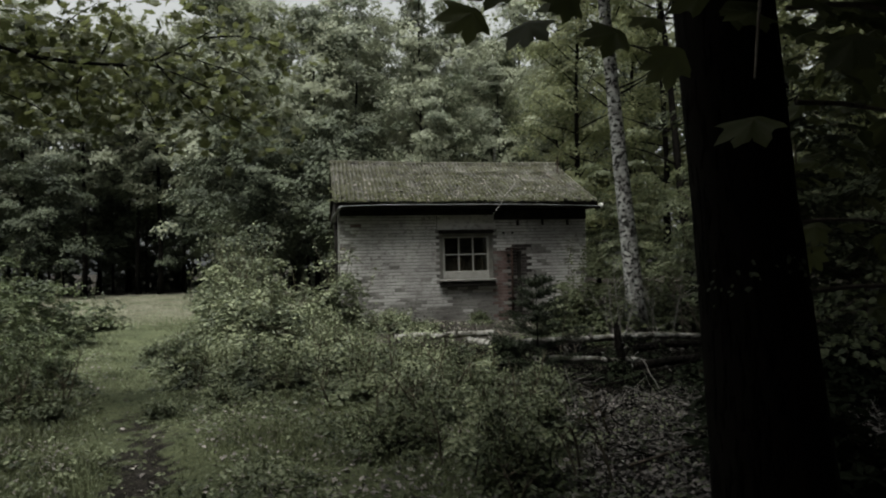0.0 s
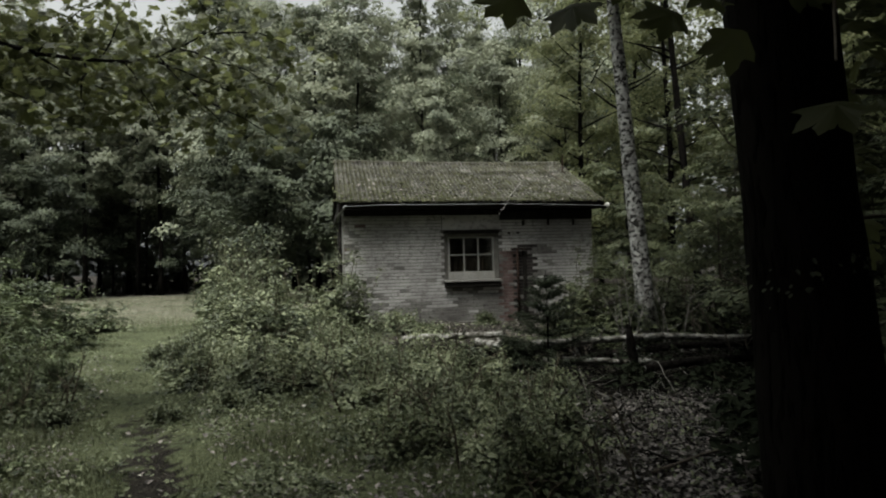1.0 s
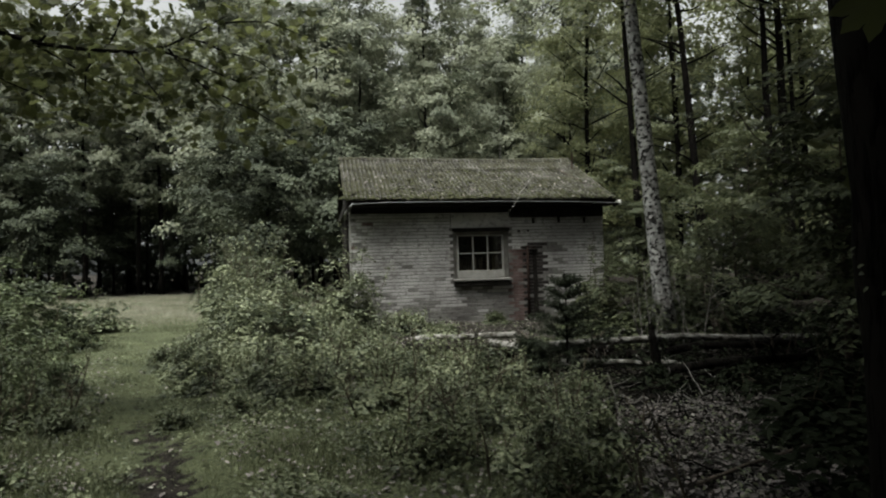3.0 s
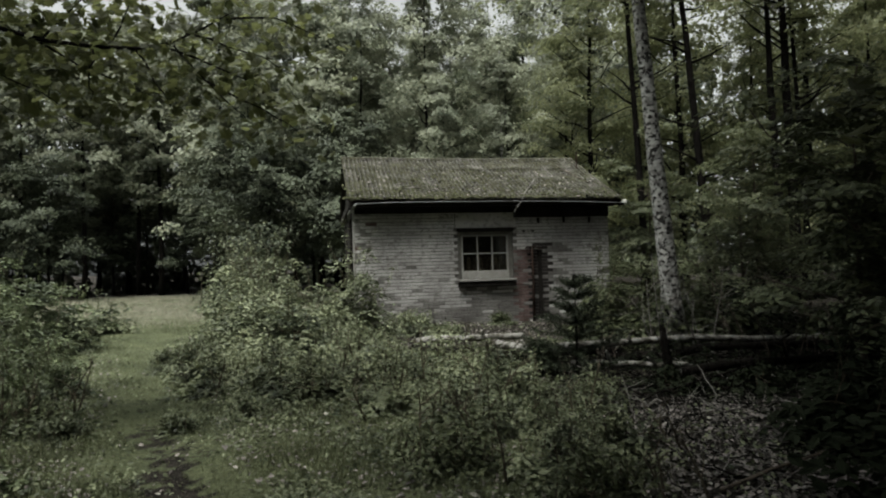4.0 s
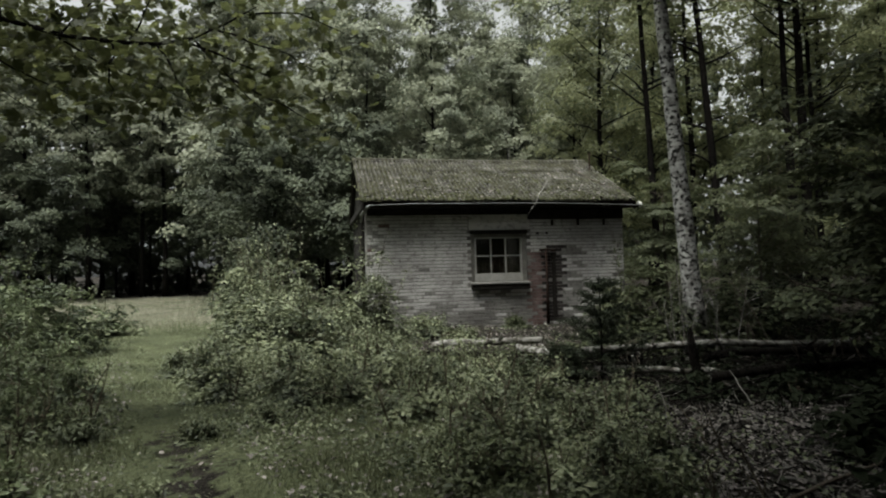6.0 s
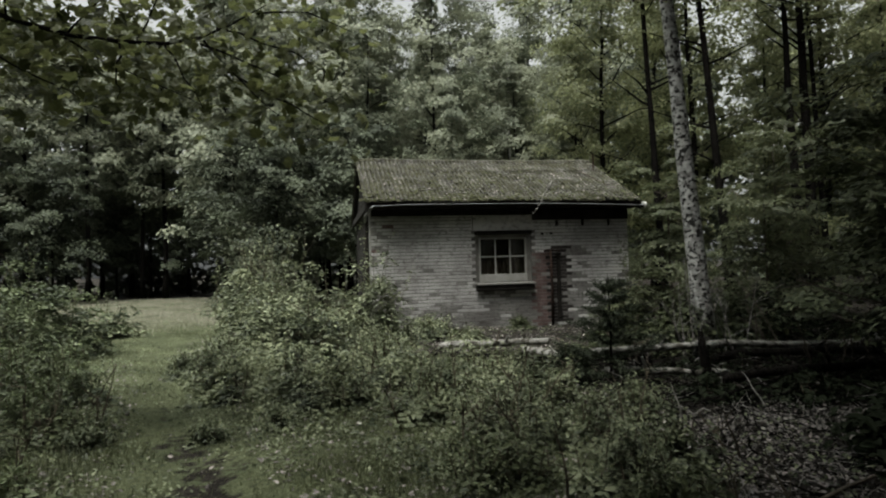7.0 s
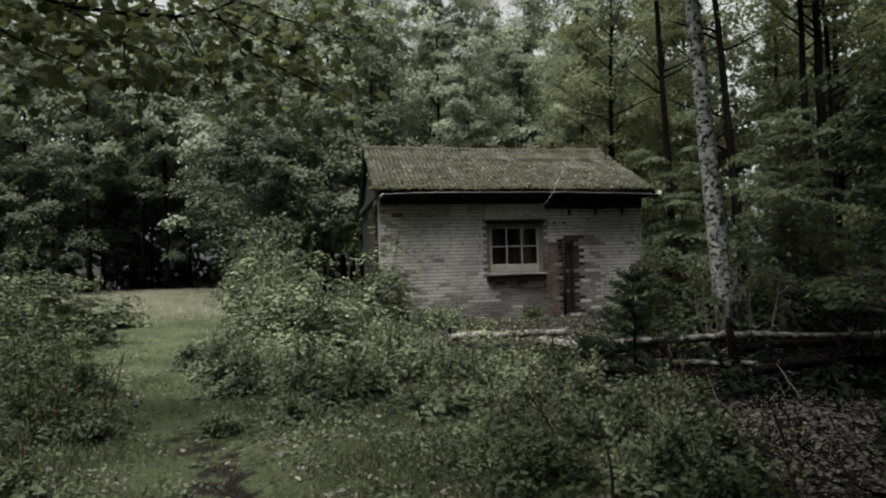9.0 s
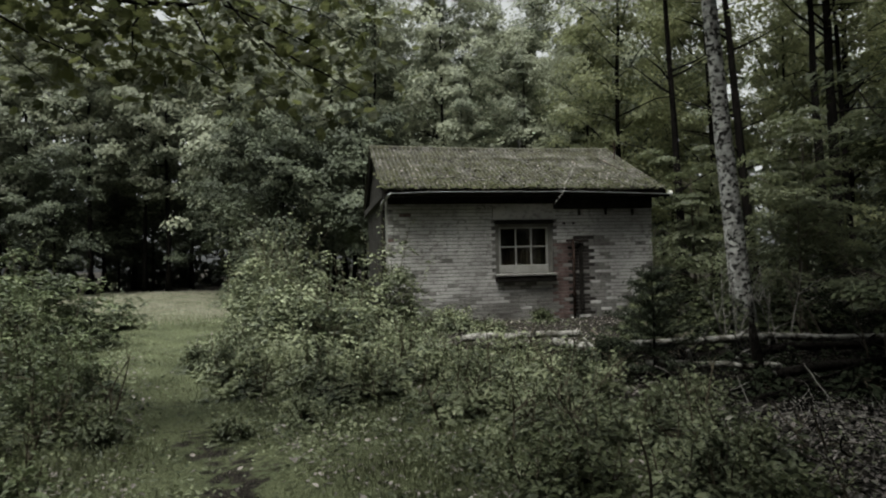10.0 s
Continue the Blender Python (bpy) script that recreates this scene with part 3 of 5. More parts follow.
def window():
    u0, u1, z0, z1 = WIN
    win = part("window", Buf().box(u0, u0 + 0.09, 0.06, 0.15, z0 + 0.12, z1, 0.006).box(u1 - 0.09, u1, 0.05, 0.15, z0 + 0.12, z1, 0.006)
               .box(u0 + 0.09, u1 - 0.09, 0.05, 0.15, z1 - 0.11, z1, 0.006), FRAME_PAINT, hut, "six-pane wooden window with flaking paint")
    a0, a1, c0, c1 = u0 + 0.09, u1 - 0.09, z0 + 0.12, z1 - 0.11
    part("bottom_rail", Buf().box(a0, a1, 0.042, 0.14, c0, c0 + 0.16, 0.008), BAR_PAINT, win)
    g0 = c0 + 0.16
    part("sash", Buf().box(a0, a0 + 0.035, 0.06, 0.12, g0, c1, 0.004).box(a1 - 0.035, a1, 0.06, 0.12, g0, c1, 0.004)
         .box(a0 + 0.035, a1 - 0.035, 0.06, 0.12, c1 - 0.03, c1, 0.004), BAR_PAINT, win)
    b0, b1 = a0 + 0.035, a1 - 0.035
    w = (b1 - b0) / 3
    mid = (g0 + c1 - 0.03) / 2
    for k in (1, 2):
        part("glazing_bar", Buf().box(b0 + k * w - 0.014, b0 + k * w + 0.014, 0.065, 0.115, g0, c1 - 0.03, 0.004), BAR_PAINT, win)
    part("glazing_bar", Buf().box(b0, b1, 0.069, 0.111, mid - 0.014, mid + 0.014, 0.004), BAR_PAINT, win)
    for k in range(3):
        for lo, hi in ((g0, mid), (mid, c1 - 0.03)):
            o = part("pane", Buf().box(b0 + k * w, b0 + (k + 1) * w, 0.088, 0.092, lo, hi), GLASS, win)
            o.visible_shadow = False
    part("sill", Buf().box(u0 - 0.02, u1 + 0.02, -0.13, 0.15, z0 + 0.065, z0 + 0.115, 0.012), CONCRETE, hut, "worn concrete window sill")
    # Black strip added where the sill casts its shadow.
    part("sill_shade", Buf().box(u0 - 0.01, u1 + 0.01, -0.1, 0.012, z0 - 0.035, z0 + 0.062, 0.008), TARRED_AND_SHADE, hut, "black strip painting the shade below the sill")
    part("lintel", Buf().box(u0 - 0.06, u1 + 0.05, -0.006, 0.05, z1 + 0.03, z1 + 0.42, 0.004), PAINTED, hut, "smooth grey-painted rendered lintel")
    # Black strip that paints the lintel's shadow across the window head.
    part("lintel_shade", Buf().box(u0 - 0.01, u1 + 0.01, -0.03, 0.04, z1 - 0.05, z1 + 0.028, 0.004), TARRED_AND_SHADE, hut)
    # old curtain rail and things behind the glass
    part("curtain", Buf().add(np.array([(b0 + (b1 - b0) * t, 0.34 + 0.02 * math.sin(t * 50), z) for t in np.linspace(0, 1, 40) for z in (g0 - 0.1, g0 + 0.28)]),
                              [(2 * i, 2 * i + 2, 2 * i + 3, 2 * i + 1) for i in range(39)]), INSIDE, win, "grimy half curtain")


def wall_fittings():
    b = Buf().tube([(3.6, -0.06, -0.05), (3.605, -0.06, 0.8), (3.6, -0.055, 1.53)], [0.03, 0.028, 0.026], 8)
    pipe = part("iron_pipe", b, RUST, hut, "rusty iron standpipe with a cross arm", True)
    part("cross_arm", Buf().tube([(3.46, -0.06, 1.50), (3.6, -0.06, 1.515), (3.78, -0.06, 1.49)], 0.02, 6), RUST, pipe)
    for z in (0.45, 1.15):
        part("bracket", Buf().box(3.56, 3.645, -0.075, 0.0, z, z + 0.04, 0.004), RUST, pipe)
    part("timber_batten", Buf().box(3.73, 3.82, -0.02, 0.0, 0.15, 1.45, 0.006), TARRED_AND_SHADE, hut, "narrow stained batten fixed beside the pipe")
    # No openings: solid black boxes paint the dark inside the vent holes.
    for u, z, h in ((3.74, 2.0, 0.12), (4.3, 2.01, 0.12), (4.87, 2.0, 0.12), (3.42, 1.83, 0.04), (3.62, 1.83, 0.04)):
        part("vent_slot", Buf().box(u, u + 0.055, -0.008, 0.01, z, z + h), TARRED_AND_SHADE, hut)
    part("crack_strip", Buf().box(2.0, 2.012, -0.007, 0.01, 1.93, 2.3), TARRED_AND_SHADE, hut)


def bricks(front):
    """Running bond, each brick proud of its mortar; those beside the pipe are separate parts."""
    rng = np.random.default_rng(11)
    L, C, J = 0.22, 0.067, 0.012

    def brick_verts(w):
        h, c = C - J, 0.004
        v = [(x, y, z) for y, i in ((0.014, 0), (c, 0), (0, c)) for x, z in ((i, i), (w - i, i), (w - i, h - i), (i, h - i))]
        f = [(8, 9, 10, 11)] + [(a, (a + 1) % 4, 4 + (a + 1) % 4, 4 + a) for a in range(4)] + [(4 + a, 4 + (a + 1) % 4, 8 + (a + 1) % 4, 8 + a) for a in range(4)]
        return np.array(v), np.array(f)

    shared = {}
    mats = {"p": PAINTED, "r": RED_BRICK, "d": DARK_BRICK, "s": DAMP_BRICK}
    loose = {k: Buf() for k in mats}
    count = 0
    for row in range(-2, 36):
        z = row * C
        u = -(L / 2) * (row % 2)
        while u < WIDE - 0.02:
            a, w = max(u, 0.0), min(u + L - 0.003, WIDE) - max(u, 0.0)
            u += L
            if w < 0.03:
                continue
            mid = a + w / 2
            if a + w > WIN[0] + 0.01 and a < WIN[1] - 0.01 and z + C > WIN[2] and z < WIN[3]:
                if mid < WIN[0]:
                    w = WIN[0] - a
                elif mid > WIN[1]:
                    a, w = WIN[1], a + w - WIN[1]
                else:
                    continue
                if w < 0.03:
                    continue
            red = 3.24 < mid < 3.58 and z < 1.42 and rng.random() < 0.95 - 1.2 * abs(mid - 3.42)
            soot = 1.15 - 1.5 * (mid - 3.72) - 0.25 * rng.random() if 3.54 < mid < 4.6 and 0.05 < z < 1.55 else 0.0
            sooty = soot > 0.62 and rng.random() < 0.9
            grimy = (0.1 < soot <= 0.62 and rng.random() < soot + 0.2) or (3.24 < mid < 3.66 and z < 1.42)
            odd = rng.random() < (0.05 if mid < 0.6 or z < 0.35 else 0.012)
            wet = 0.62 + 0.16 * math.sin(mid * 2.3 + 1) + 0.1 * math.sin(mid * 5.7)
            if 3.24 < mid < 4.4 and z < 1.5 and rng.random() < 0.3:
                wet = 9.0
            damp = rng.random() < max(0.95 - (z / wet) ** 3, 0.75 - mid / 0.55, (mid - 4.95) / 0.9 * (z < 1.5), 0.0)
            kind = "r" if red or (odd and z > 1.4) else "d" if sooty else "s" if damp or odd or grimy else "p"
            y = rng.uniform(-0.003, 0.003) + (0.004 if kind in "rd" else 0)
            wr = round(w, 3)
            if 3.25 < mid < 4.9 and 0.0 <= z < 2.1 and count < 300:
                key = (wr, kind)
                if key not in shared:
                    vv, ff = brick_verts(wr)
                    shared[key] = Buf().add(vv, ff).mesh("brick", mats[kind])
                o = new("brick", shared[key])
                o.parent = front
                o.location = (a, y, z)
                count += 1
            else:
                vv, ff = brick_verts(wr)
                loose[kind].add(vv + (a, y, z), ff)
    for k, b in loose.items():
        if b.n:
            tagged(part("brickwork", b, mats[k], front), kind="stuff")


def roof_branch():
    def on(u, s, up=0.03):
        return HUT @ Vector((u, -OVER + s * (RIDGE_V + OVER), EAVE + s * (RIDGE - EAVE) + up))
    rng = np.random.default_rng(15)
    for pts, r in (((on(4.0, 0.42), on(3.75, 0.25), on(3.5, 0.1), on(3.3, -0.05, 0.0), on(3.1, -0.07, -0.22)), 0.012), ((on(1.0, 0.2), on(1.3, 0.22), on(1.6, 0.13), on(1.95, 0.15)), 0.012),
                   ((on(4.9, 0.8), on(5.0, 0.55), on(5.15, 0.3)), 0.014), ((on(4.2, 0.16), on(4.5, 0.2), on(4.7, 0.12)), 0.01)):
        p = np.array([q[:] for q in pts])
        b = Buf().tube(p, np.linspace(r, r * 0.5, len(p)), 6)
        b.tube(wander(p[1], p[2] - p[1] + rng.normal(size=3) * 0.1, 0.3, 3, rng), [r * 0.6, r * 0.5, r * 0.4, r * 0.2], 5)
        tagged(part("fallen_branch", b, PALE_WOOD if r < 0.013 else TWIG, None, "", True), "thin dead branch lying on the mossy roof", "branch", "roof branches")


front_wall = walls()
plank_gable()
roof()
window()
wall_fittings()


# ---- trees ----
def sprays(b, centres, radii, per, leaf, rng, tpl=RHOMB, flat=0.45, droop=0.35, axis=None, outward=0.0, thick=0.09):
    """Flat, drooping layers of leaves round each centre."""
    centres, radii = np.asarray(centres), np.asarray(radii)
    c, r = np.repeat(centres, per, 0), np.repeat(radii, per)
    n = len(c)
    rho, a = r * np.sqrt(rng.uniform(0, 1, n)), rng.uniform(0, 2 * math.pi, n)
    out = np.stack([np.cos(a), np.sin(a), np.zeros(n)], -1)
    p = c + out * rho[:, None]
    p[:, 2] += -droop * rho ** 2 / r + rng.normal(size=n) * thick * r
    nor = np.array((0, 0, 1.0)) + out * 0.3 + rng.normal(size=(n, 3)) * flat
    if outward:
        rad = p - np.stack([np.interp(p[:, 2], axis[:, 2], axis[:, 0]), np.interp(p[:, 2], axis[:, 2], axis[:, 1]), p[:, 2]], -1)
        nor += outward * rad / (np.linalg.norm(rad, axis=1)[:, None] + 0.3)
    b.leaves(p, nor, leaf * rng.uniform(0.6, 1.3, n), tpl, rng)


def wander(p, d, length, n, rng, wob=0.12, rise=0.0):
    pts = [np.array(p, float)]
    d = np.array(d, float)
    for _ in range(n):
        d = d + rng.normal(size=3) * wob + np.array((0, 0, rise))
        d /= np.linalg.norm(d)
        pts.append(pts[-1] + d * length / n)
    return np.array(pts)


def tree(name, label, seed, h, r0, lo, spread, limbs, per, leaf, mats, spray_r=0.8, per_limb=4, lean=(0, 0), tpl=RHOMB, shape="round", group="woodland trees", base_m=None, sides=8, sway=0.02, fine=False, flat=0.45, outward=0.5, thick=0.09):
    """A tapered trunk with limbs and a crown of many leaf layers."""
    rng = np.random.default_rng(seed)
    t = thing(name, label, "tree", base_m, group)
    n = 12
    zs = np.linspace(-0.1, h * 0.96, n)
    tr = np.stack([lean[0] * zs + np.cumsum(rng.normal(size=n)) * sway * h / 10, lean[1] * zs + np.cumsum(rng.normal(size=n)) * sway * h / 10, zs], -1)
    tr[0, :2] = tr[1, :2] * 0.2
    rad = r0 * (1 - 0.85 * (zs / h).clip(0, 1)) * np.where(zs < 0.1, 1.45, 1)
    wood, crown, limb = Buf(), Buf(), []
    wood.tube(tr, rad, sides, 0.08, rng)
    cs, rs = [], []
    for k in range(limbs):
        f = (k + rng.uniform(0, 1)) / limbs
        z = lo + (h * 0.97 - lo) * f
        reach = {"round": math.sqrt(max(1 - (2 * f - 0.85) ** 2 / 1.4, 0.06)), "cone": 1.05 - f, "column": 0.75 + 0.25 * math.sin(f * 9)}[shape] * spread * rng.uniform(0.6, 1.15)
        az = k * 2.4 + rng.uniform(-0.6, 0.6)
        p = [np.interp(z, zs, tr[:, i]) for i in range(3)]
        pts = wander(p, (math.cos(az), math.sin(az), rng.uniform(0.1, 0.7) + 0.5 * f), reach, 4, rng, 0.2)
        r = np.interp(z, zs, rad) * 0.45
        limb.append((pts, np.linspace(r, 0.008, 5)))
        for j in range(per_limb):
            q = (j + 1) / per_limb
            c = np.array([np.interp(q * 4, range(5), pts[:, i]) for i in range(3)])
            cs.append(c + rng.normal(size=3) * (0.4, 0.4, 0.4) * spray_r)
            rs.append(spray_r * rng.uniform(0.55, 1.2) * (0.8 if f > 0.85 else 1))
    sprays(crown, cs, rs, per, leaf, rng, tpl, flat, 0.35, tr, outward, thick)
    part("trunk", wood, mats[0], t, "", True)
    if fine:
        for pts, r in limb:
            part("limb", Buf().tube(pts, r, 6), mats[0] if r[0] > 0.03 else TWIG, t, "", True)
    else:
        b = Buf()
        for pts, r in limb:
            b.tube(pts, r, 5)
        tagged(part("branchwork", b, mats[0], t), kind="stuff")
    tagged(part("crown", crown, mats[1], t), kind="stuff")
    return t


def place(x, y, turn=0.0, s=1.0, sink=0.0):
    return Matrix.LocRotScale((x, y, float(height(x, y)) - sink), Euler((0, 0, turn)), (s, s, s))


def scatter(protos, spots, rng, lo=0.85, hi=1.2):
    """The first spots take the originals, the others their copies."""
    for k, (x, y) in enumerate(spots):
        m = place(x, y, rng.uniform(0, 6.28), rng.uniform(lo, hi))
        if k < len(protos):
            protos[k].matrix_world = m
        else:
            src = protos[k % len(protos)]
            keep = src.matrix_basis.copy()
            src.matrix_basis = Matrix.Identity(4)
            copy_thing(src, m)
            src.matrix_basis = keep


roof_branch()


def scatter_more(protos, spots, rng, lo, hi):
    """Copies alone, where the originals stand elsewhere."""
    for k, (x, y) in enumerate(spots):
        src = protos[k % len(protos)]
        keep = src.matrix_basis.copy()
        src.matrix_basis = Matrix.Identity(4)
        copy_thing(src, place(x, y, rng.uniform(0, 6.28), rng.uniform(lo, hi)))
        src.matrix_basis = keep


rng = np.random.default_rng(21)
tall = [tree("woodland_tree", "tall leafy broadleaf tree at the edge of the wood", 30 + k, 16 + 1.5 * k, 0.16, 2.6, 3.5 + 0.3 * k, 30, 105, 0.24, (BARK, LEAF_FAR), 0.95, 4, flat=0.4, outward=1.2, thick=0.2) for k in range(4)]
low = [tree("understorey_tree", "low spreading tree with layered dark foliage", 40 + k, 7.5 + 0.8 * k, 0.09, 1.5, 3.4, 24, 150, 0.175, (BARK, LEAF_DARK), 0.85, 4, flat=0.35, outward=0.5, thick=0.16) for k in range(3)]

high = [tree("woodland_tree", "tall leafy broadleaf tree with a high crown", 36 + k, 17 + k, 0.17, 6.2, 3.9, 30, 105, 0.24, (BARK, LEAF_FAR), 0.95, 4, flat=0.4, outward=1.2, thick=0.2) for k in range(2)]
scatter(high, [(x + rng.uniform(-0.9, 0.9), 40 + rng.uniform(-1.2, 1.2)) for x in np.arange(-42, -8, 3.1)], rng)
spots = []
for y0, x0, x1, step in ((36, -13, 9, 6.5), (43, -8, 4, 3.3), (48, -46, 8, 3.8), (40, 21, 32, 5)):
    x = x0
    while x < x1:
        if y0 != 36 or abs(x) > 5:
            spots.append((x + rng.uniform(-1, 1), y0 + rng.uniform(-1.3, 1.3)))
        x += step
spots += [(-5.2, 40.5), (-7.6, 44), (1, 42), (4.5, 44), (7.2, 41.5), (-2, 45), (6, 47), (-27, 20), (-27, 26), (-28, 33), (-26, 13), (-26, 6), (20, 24), (23, 30), (18, 17), (17, 9)]
scatter(tall, spots, rng)
spots = [(x + rng.uniform(-0.9, 0.9), 31 + rng.uniform(-1.5, 1.5)) for x in np.arange(-10, 10.6, 3.3)]
scatter_more(tall, spots, rng, 0.62, 0.84)
scatter_more(tall, [(-0.2, 27), (2.7, 28.2), (5.4, 27.5)], rng, 0.56, 0.66)
spots = [(-3.9, 24.5), (-7.2, 25.5), (-10, 29), (-6, 28)]
x = -40
while x < -8:
    spots.append((x + rng.uniform(-0.8, 0.8), 42.5 + rng.uniform(-1.2, 1.2)))
    x += 2.9
# Spots from (1.5, -5.5) to (7.0, 2.6): unseen, added to block light from behind.
spots += [(-25, 30), (-25, 25), (-24, 19), (-22, 35), (1.5, -5.5), (-3.2, -6.0), (4.6, -3.6), (6.2, -0.4), (7.0, 2.6), (8.4, 28), (15.5, 24), (17, 21)]
scatter(low, spots, rng, 0.8, 1.15)


def far_woods():
    """The wood going on all round, too far off to tell its trees apart."""
    rng = np.random.default_rng(3)
    n = 3000
    a, d = rng.uniform(0, 2 * math.pi, n), rng.uniform(49, 58, n)
    c = np.stack([d * np.cos(a), 12 + d * np.sin(a) * 0.9, 19 * rng.beta(0.9, 1.0, n)], -1)
    b = Buf()
    sprays(b, c, rng.uniform(1.6, 3.0, n), 50, 0.82, rng, RHOMB, 1.6, 0.4, thick=0.3)
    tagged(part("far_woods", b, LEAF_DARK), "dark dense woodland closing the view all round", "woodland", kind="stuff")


far_woods()

# the lit wood beside and behind the hut
side = [tree("slender_tree", "slender dark-stemmed tree with airy foliage", 60 + k, 12, 0.12, 1.6, 2.3, 28, 120, 0.135, (BARK, LEAF_RIGHT), 0.72, 4, flat=0.35, outward=1.3, thick=0.14, group="slender trees") for k in range(3)]
spots = [(7.5, 21), (10.5, 19), (4.5, 21), (12.5, 15.5), (15, 19), (7.6, 24.5), (10.4, 21.8), (13.2, 26), (4.8, 26.5), (12.5, 11), (15.5, 13), (16.5, 25), (13.6, 20.5), (14.2, 17.2)]
scatter(side, spots, rng, 0.85, 1.15)


def dark_stem(seed, foot, top, r0, per=42):
    """A standing stem measured at two heights, with a high crown."""
    (x0, y0), (x1, z1) = foot, top
    lean = ((x1 - x0) / z1, 0)
    t = tree("slender_tree", "dark bare stem with its crown high above", seed, 13, r0, 7.2, 2.0, 16, per, 0.15, (BARK, LEAF_RIGHT), 0.6, 4, lean, group="slender trees",
                base_m=pose(x0, y0, float(height(x0, y0))), sway=0.012)
    rng = np.random.default_rng(seed)
    for k in range(6):
        z = rng.uniform(2.4, 7.0)
        az = rng.uniform(-0.5, 0.5) + (0 if rng.random() < 0.5 else math.pi)
        pts = wander((lean[0] * z, 0, z), (math.cos(az), math.sin(az) - 0.2, 0.45), rng.uniform(0.8, 1.9), 5, rng, 0.14)
        part("limb", Buf().tube(pts, np.linspace(0.035, 0.006, 6), 5), BARK, t, "", True)


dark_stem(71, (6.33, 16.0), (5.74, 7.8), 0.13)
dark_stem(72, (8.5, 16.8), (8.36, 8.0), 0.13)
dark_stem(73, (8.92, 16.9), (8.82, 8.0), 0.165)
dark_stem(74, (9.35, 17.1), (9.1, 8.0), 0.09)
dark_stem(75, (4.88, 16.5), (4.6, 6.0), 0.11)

# the birch beside the hut
tree("birch", "silver birch with flaking white and black bark", 81, 11, 0.145, 5.2, 2.2, 24, 55, 0.10, (BARK_BIRCH, LEAF_RIGHT), 0.6, 4, (-0.078, 0.0), base_m=pose(2.97, 9.6, 0.1), sides=14, sway=0.003, fine=True)
tree("birch", "distant pale birch stem behind the hut", 82, 12, 0.14, 7.5, 1.8, 14, 50, 0.14, (BARK_BIRCH, LEAF_FAR), 0.6, 4, (0.0, 0.0), base_m=pose(2.62, 30.2, 0.0), sway=0.003)

# understorey on the shaded side
hazel = [tree("hazel_shrub", "spreading hazel with flat layers of soft leaves", 90 + k, 2.9 + 0.4 * k, 0.045, 0.3, 1.6, 15, 170, 0.1, (TWIG, LEAF_HAZEL), 0.55, 3, shape="column", flat=0.25, thick=0.06, group="hazels") for k in range(3)]
spots = [(5.2, 12.2), (7.4, 12.0), (6.6, 14.5), (9.6, 13.4), (4.4, 14.8), (8.4, 9.6), (11, 10), (5.8, 18), (3.6, 17.5), (12.5, 17), (7.2, 11.8), (7.6, 11.4), (10.6, 12.2)]
scatter(hazel, spots, rng, 0.75, 1.05)
# The same hazel in a darker leaf colour, which paints its shade.
dim = [tree("hazel_shrub", "hazel with flat leaf layers, shade put into their colour", 96 + k, 2.9 + 0.4 * k, 0.045, 0.3, 1.6, 15, 170, 0.1, (TWIG, LEAF_UNDER), 0.55, 3, shape="column", flat=0.25, thick=0.06, group="hazels") for k in range(2)]
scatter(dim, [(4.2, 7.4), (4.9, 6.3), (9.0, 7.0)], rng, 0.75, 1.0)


# ---- unseen trees added above and behind, to shade the near ground ----
shade = [tree("shade_tree", "unseen maple added overhead to shade the near ground", 100 + k, 12 + k, 0.2, 5.6, 5.2, 36, 80, 0.36, (BARK_MAPLE, LEAF_SHADE), 1.1, 5, group="near maples") for k in range(2)]
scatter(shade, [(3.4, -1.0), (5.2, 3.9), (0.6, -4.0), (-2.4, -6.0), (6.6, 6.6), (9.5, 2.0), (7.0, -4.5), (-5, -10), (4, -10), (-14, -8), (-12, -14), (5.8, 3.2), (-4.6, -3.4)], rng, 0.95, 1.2)


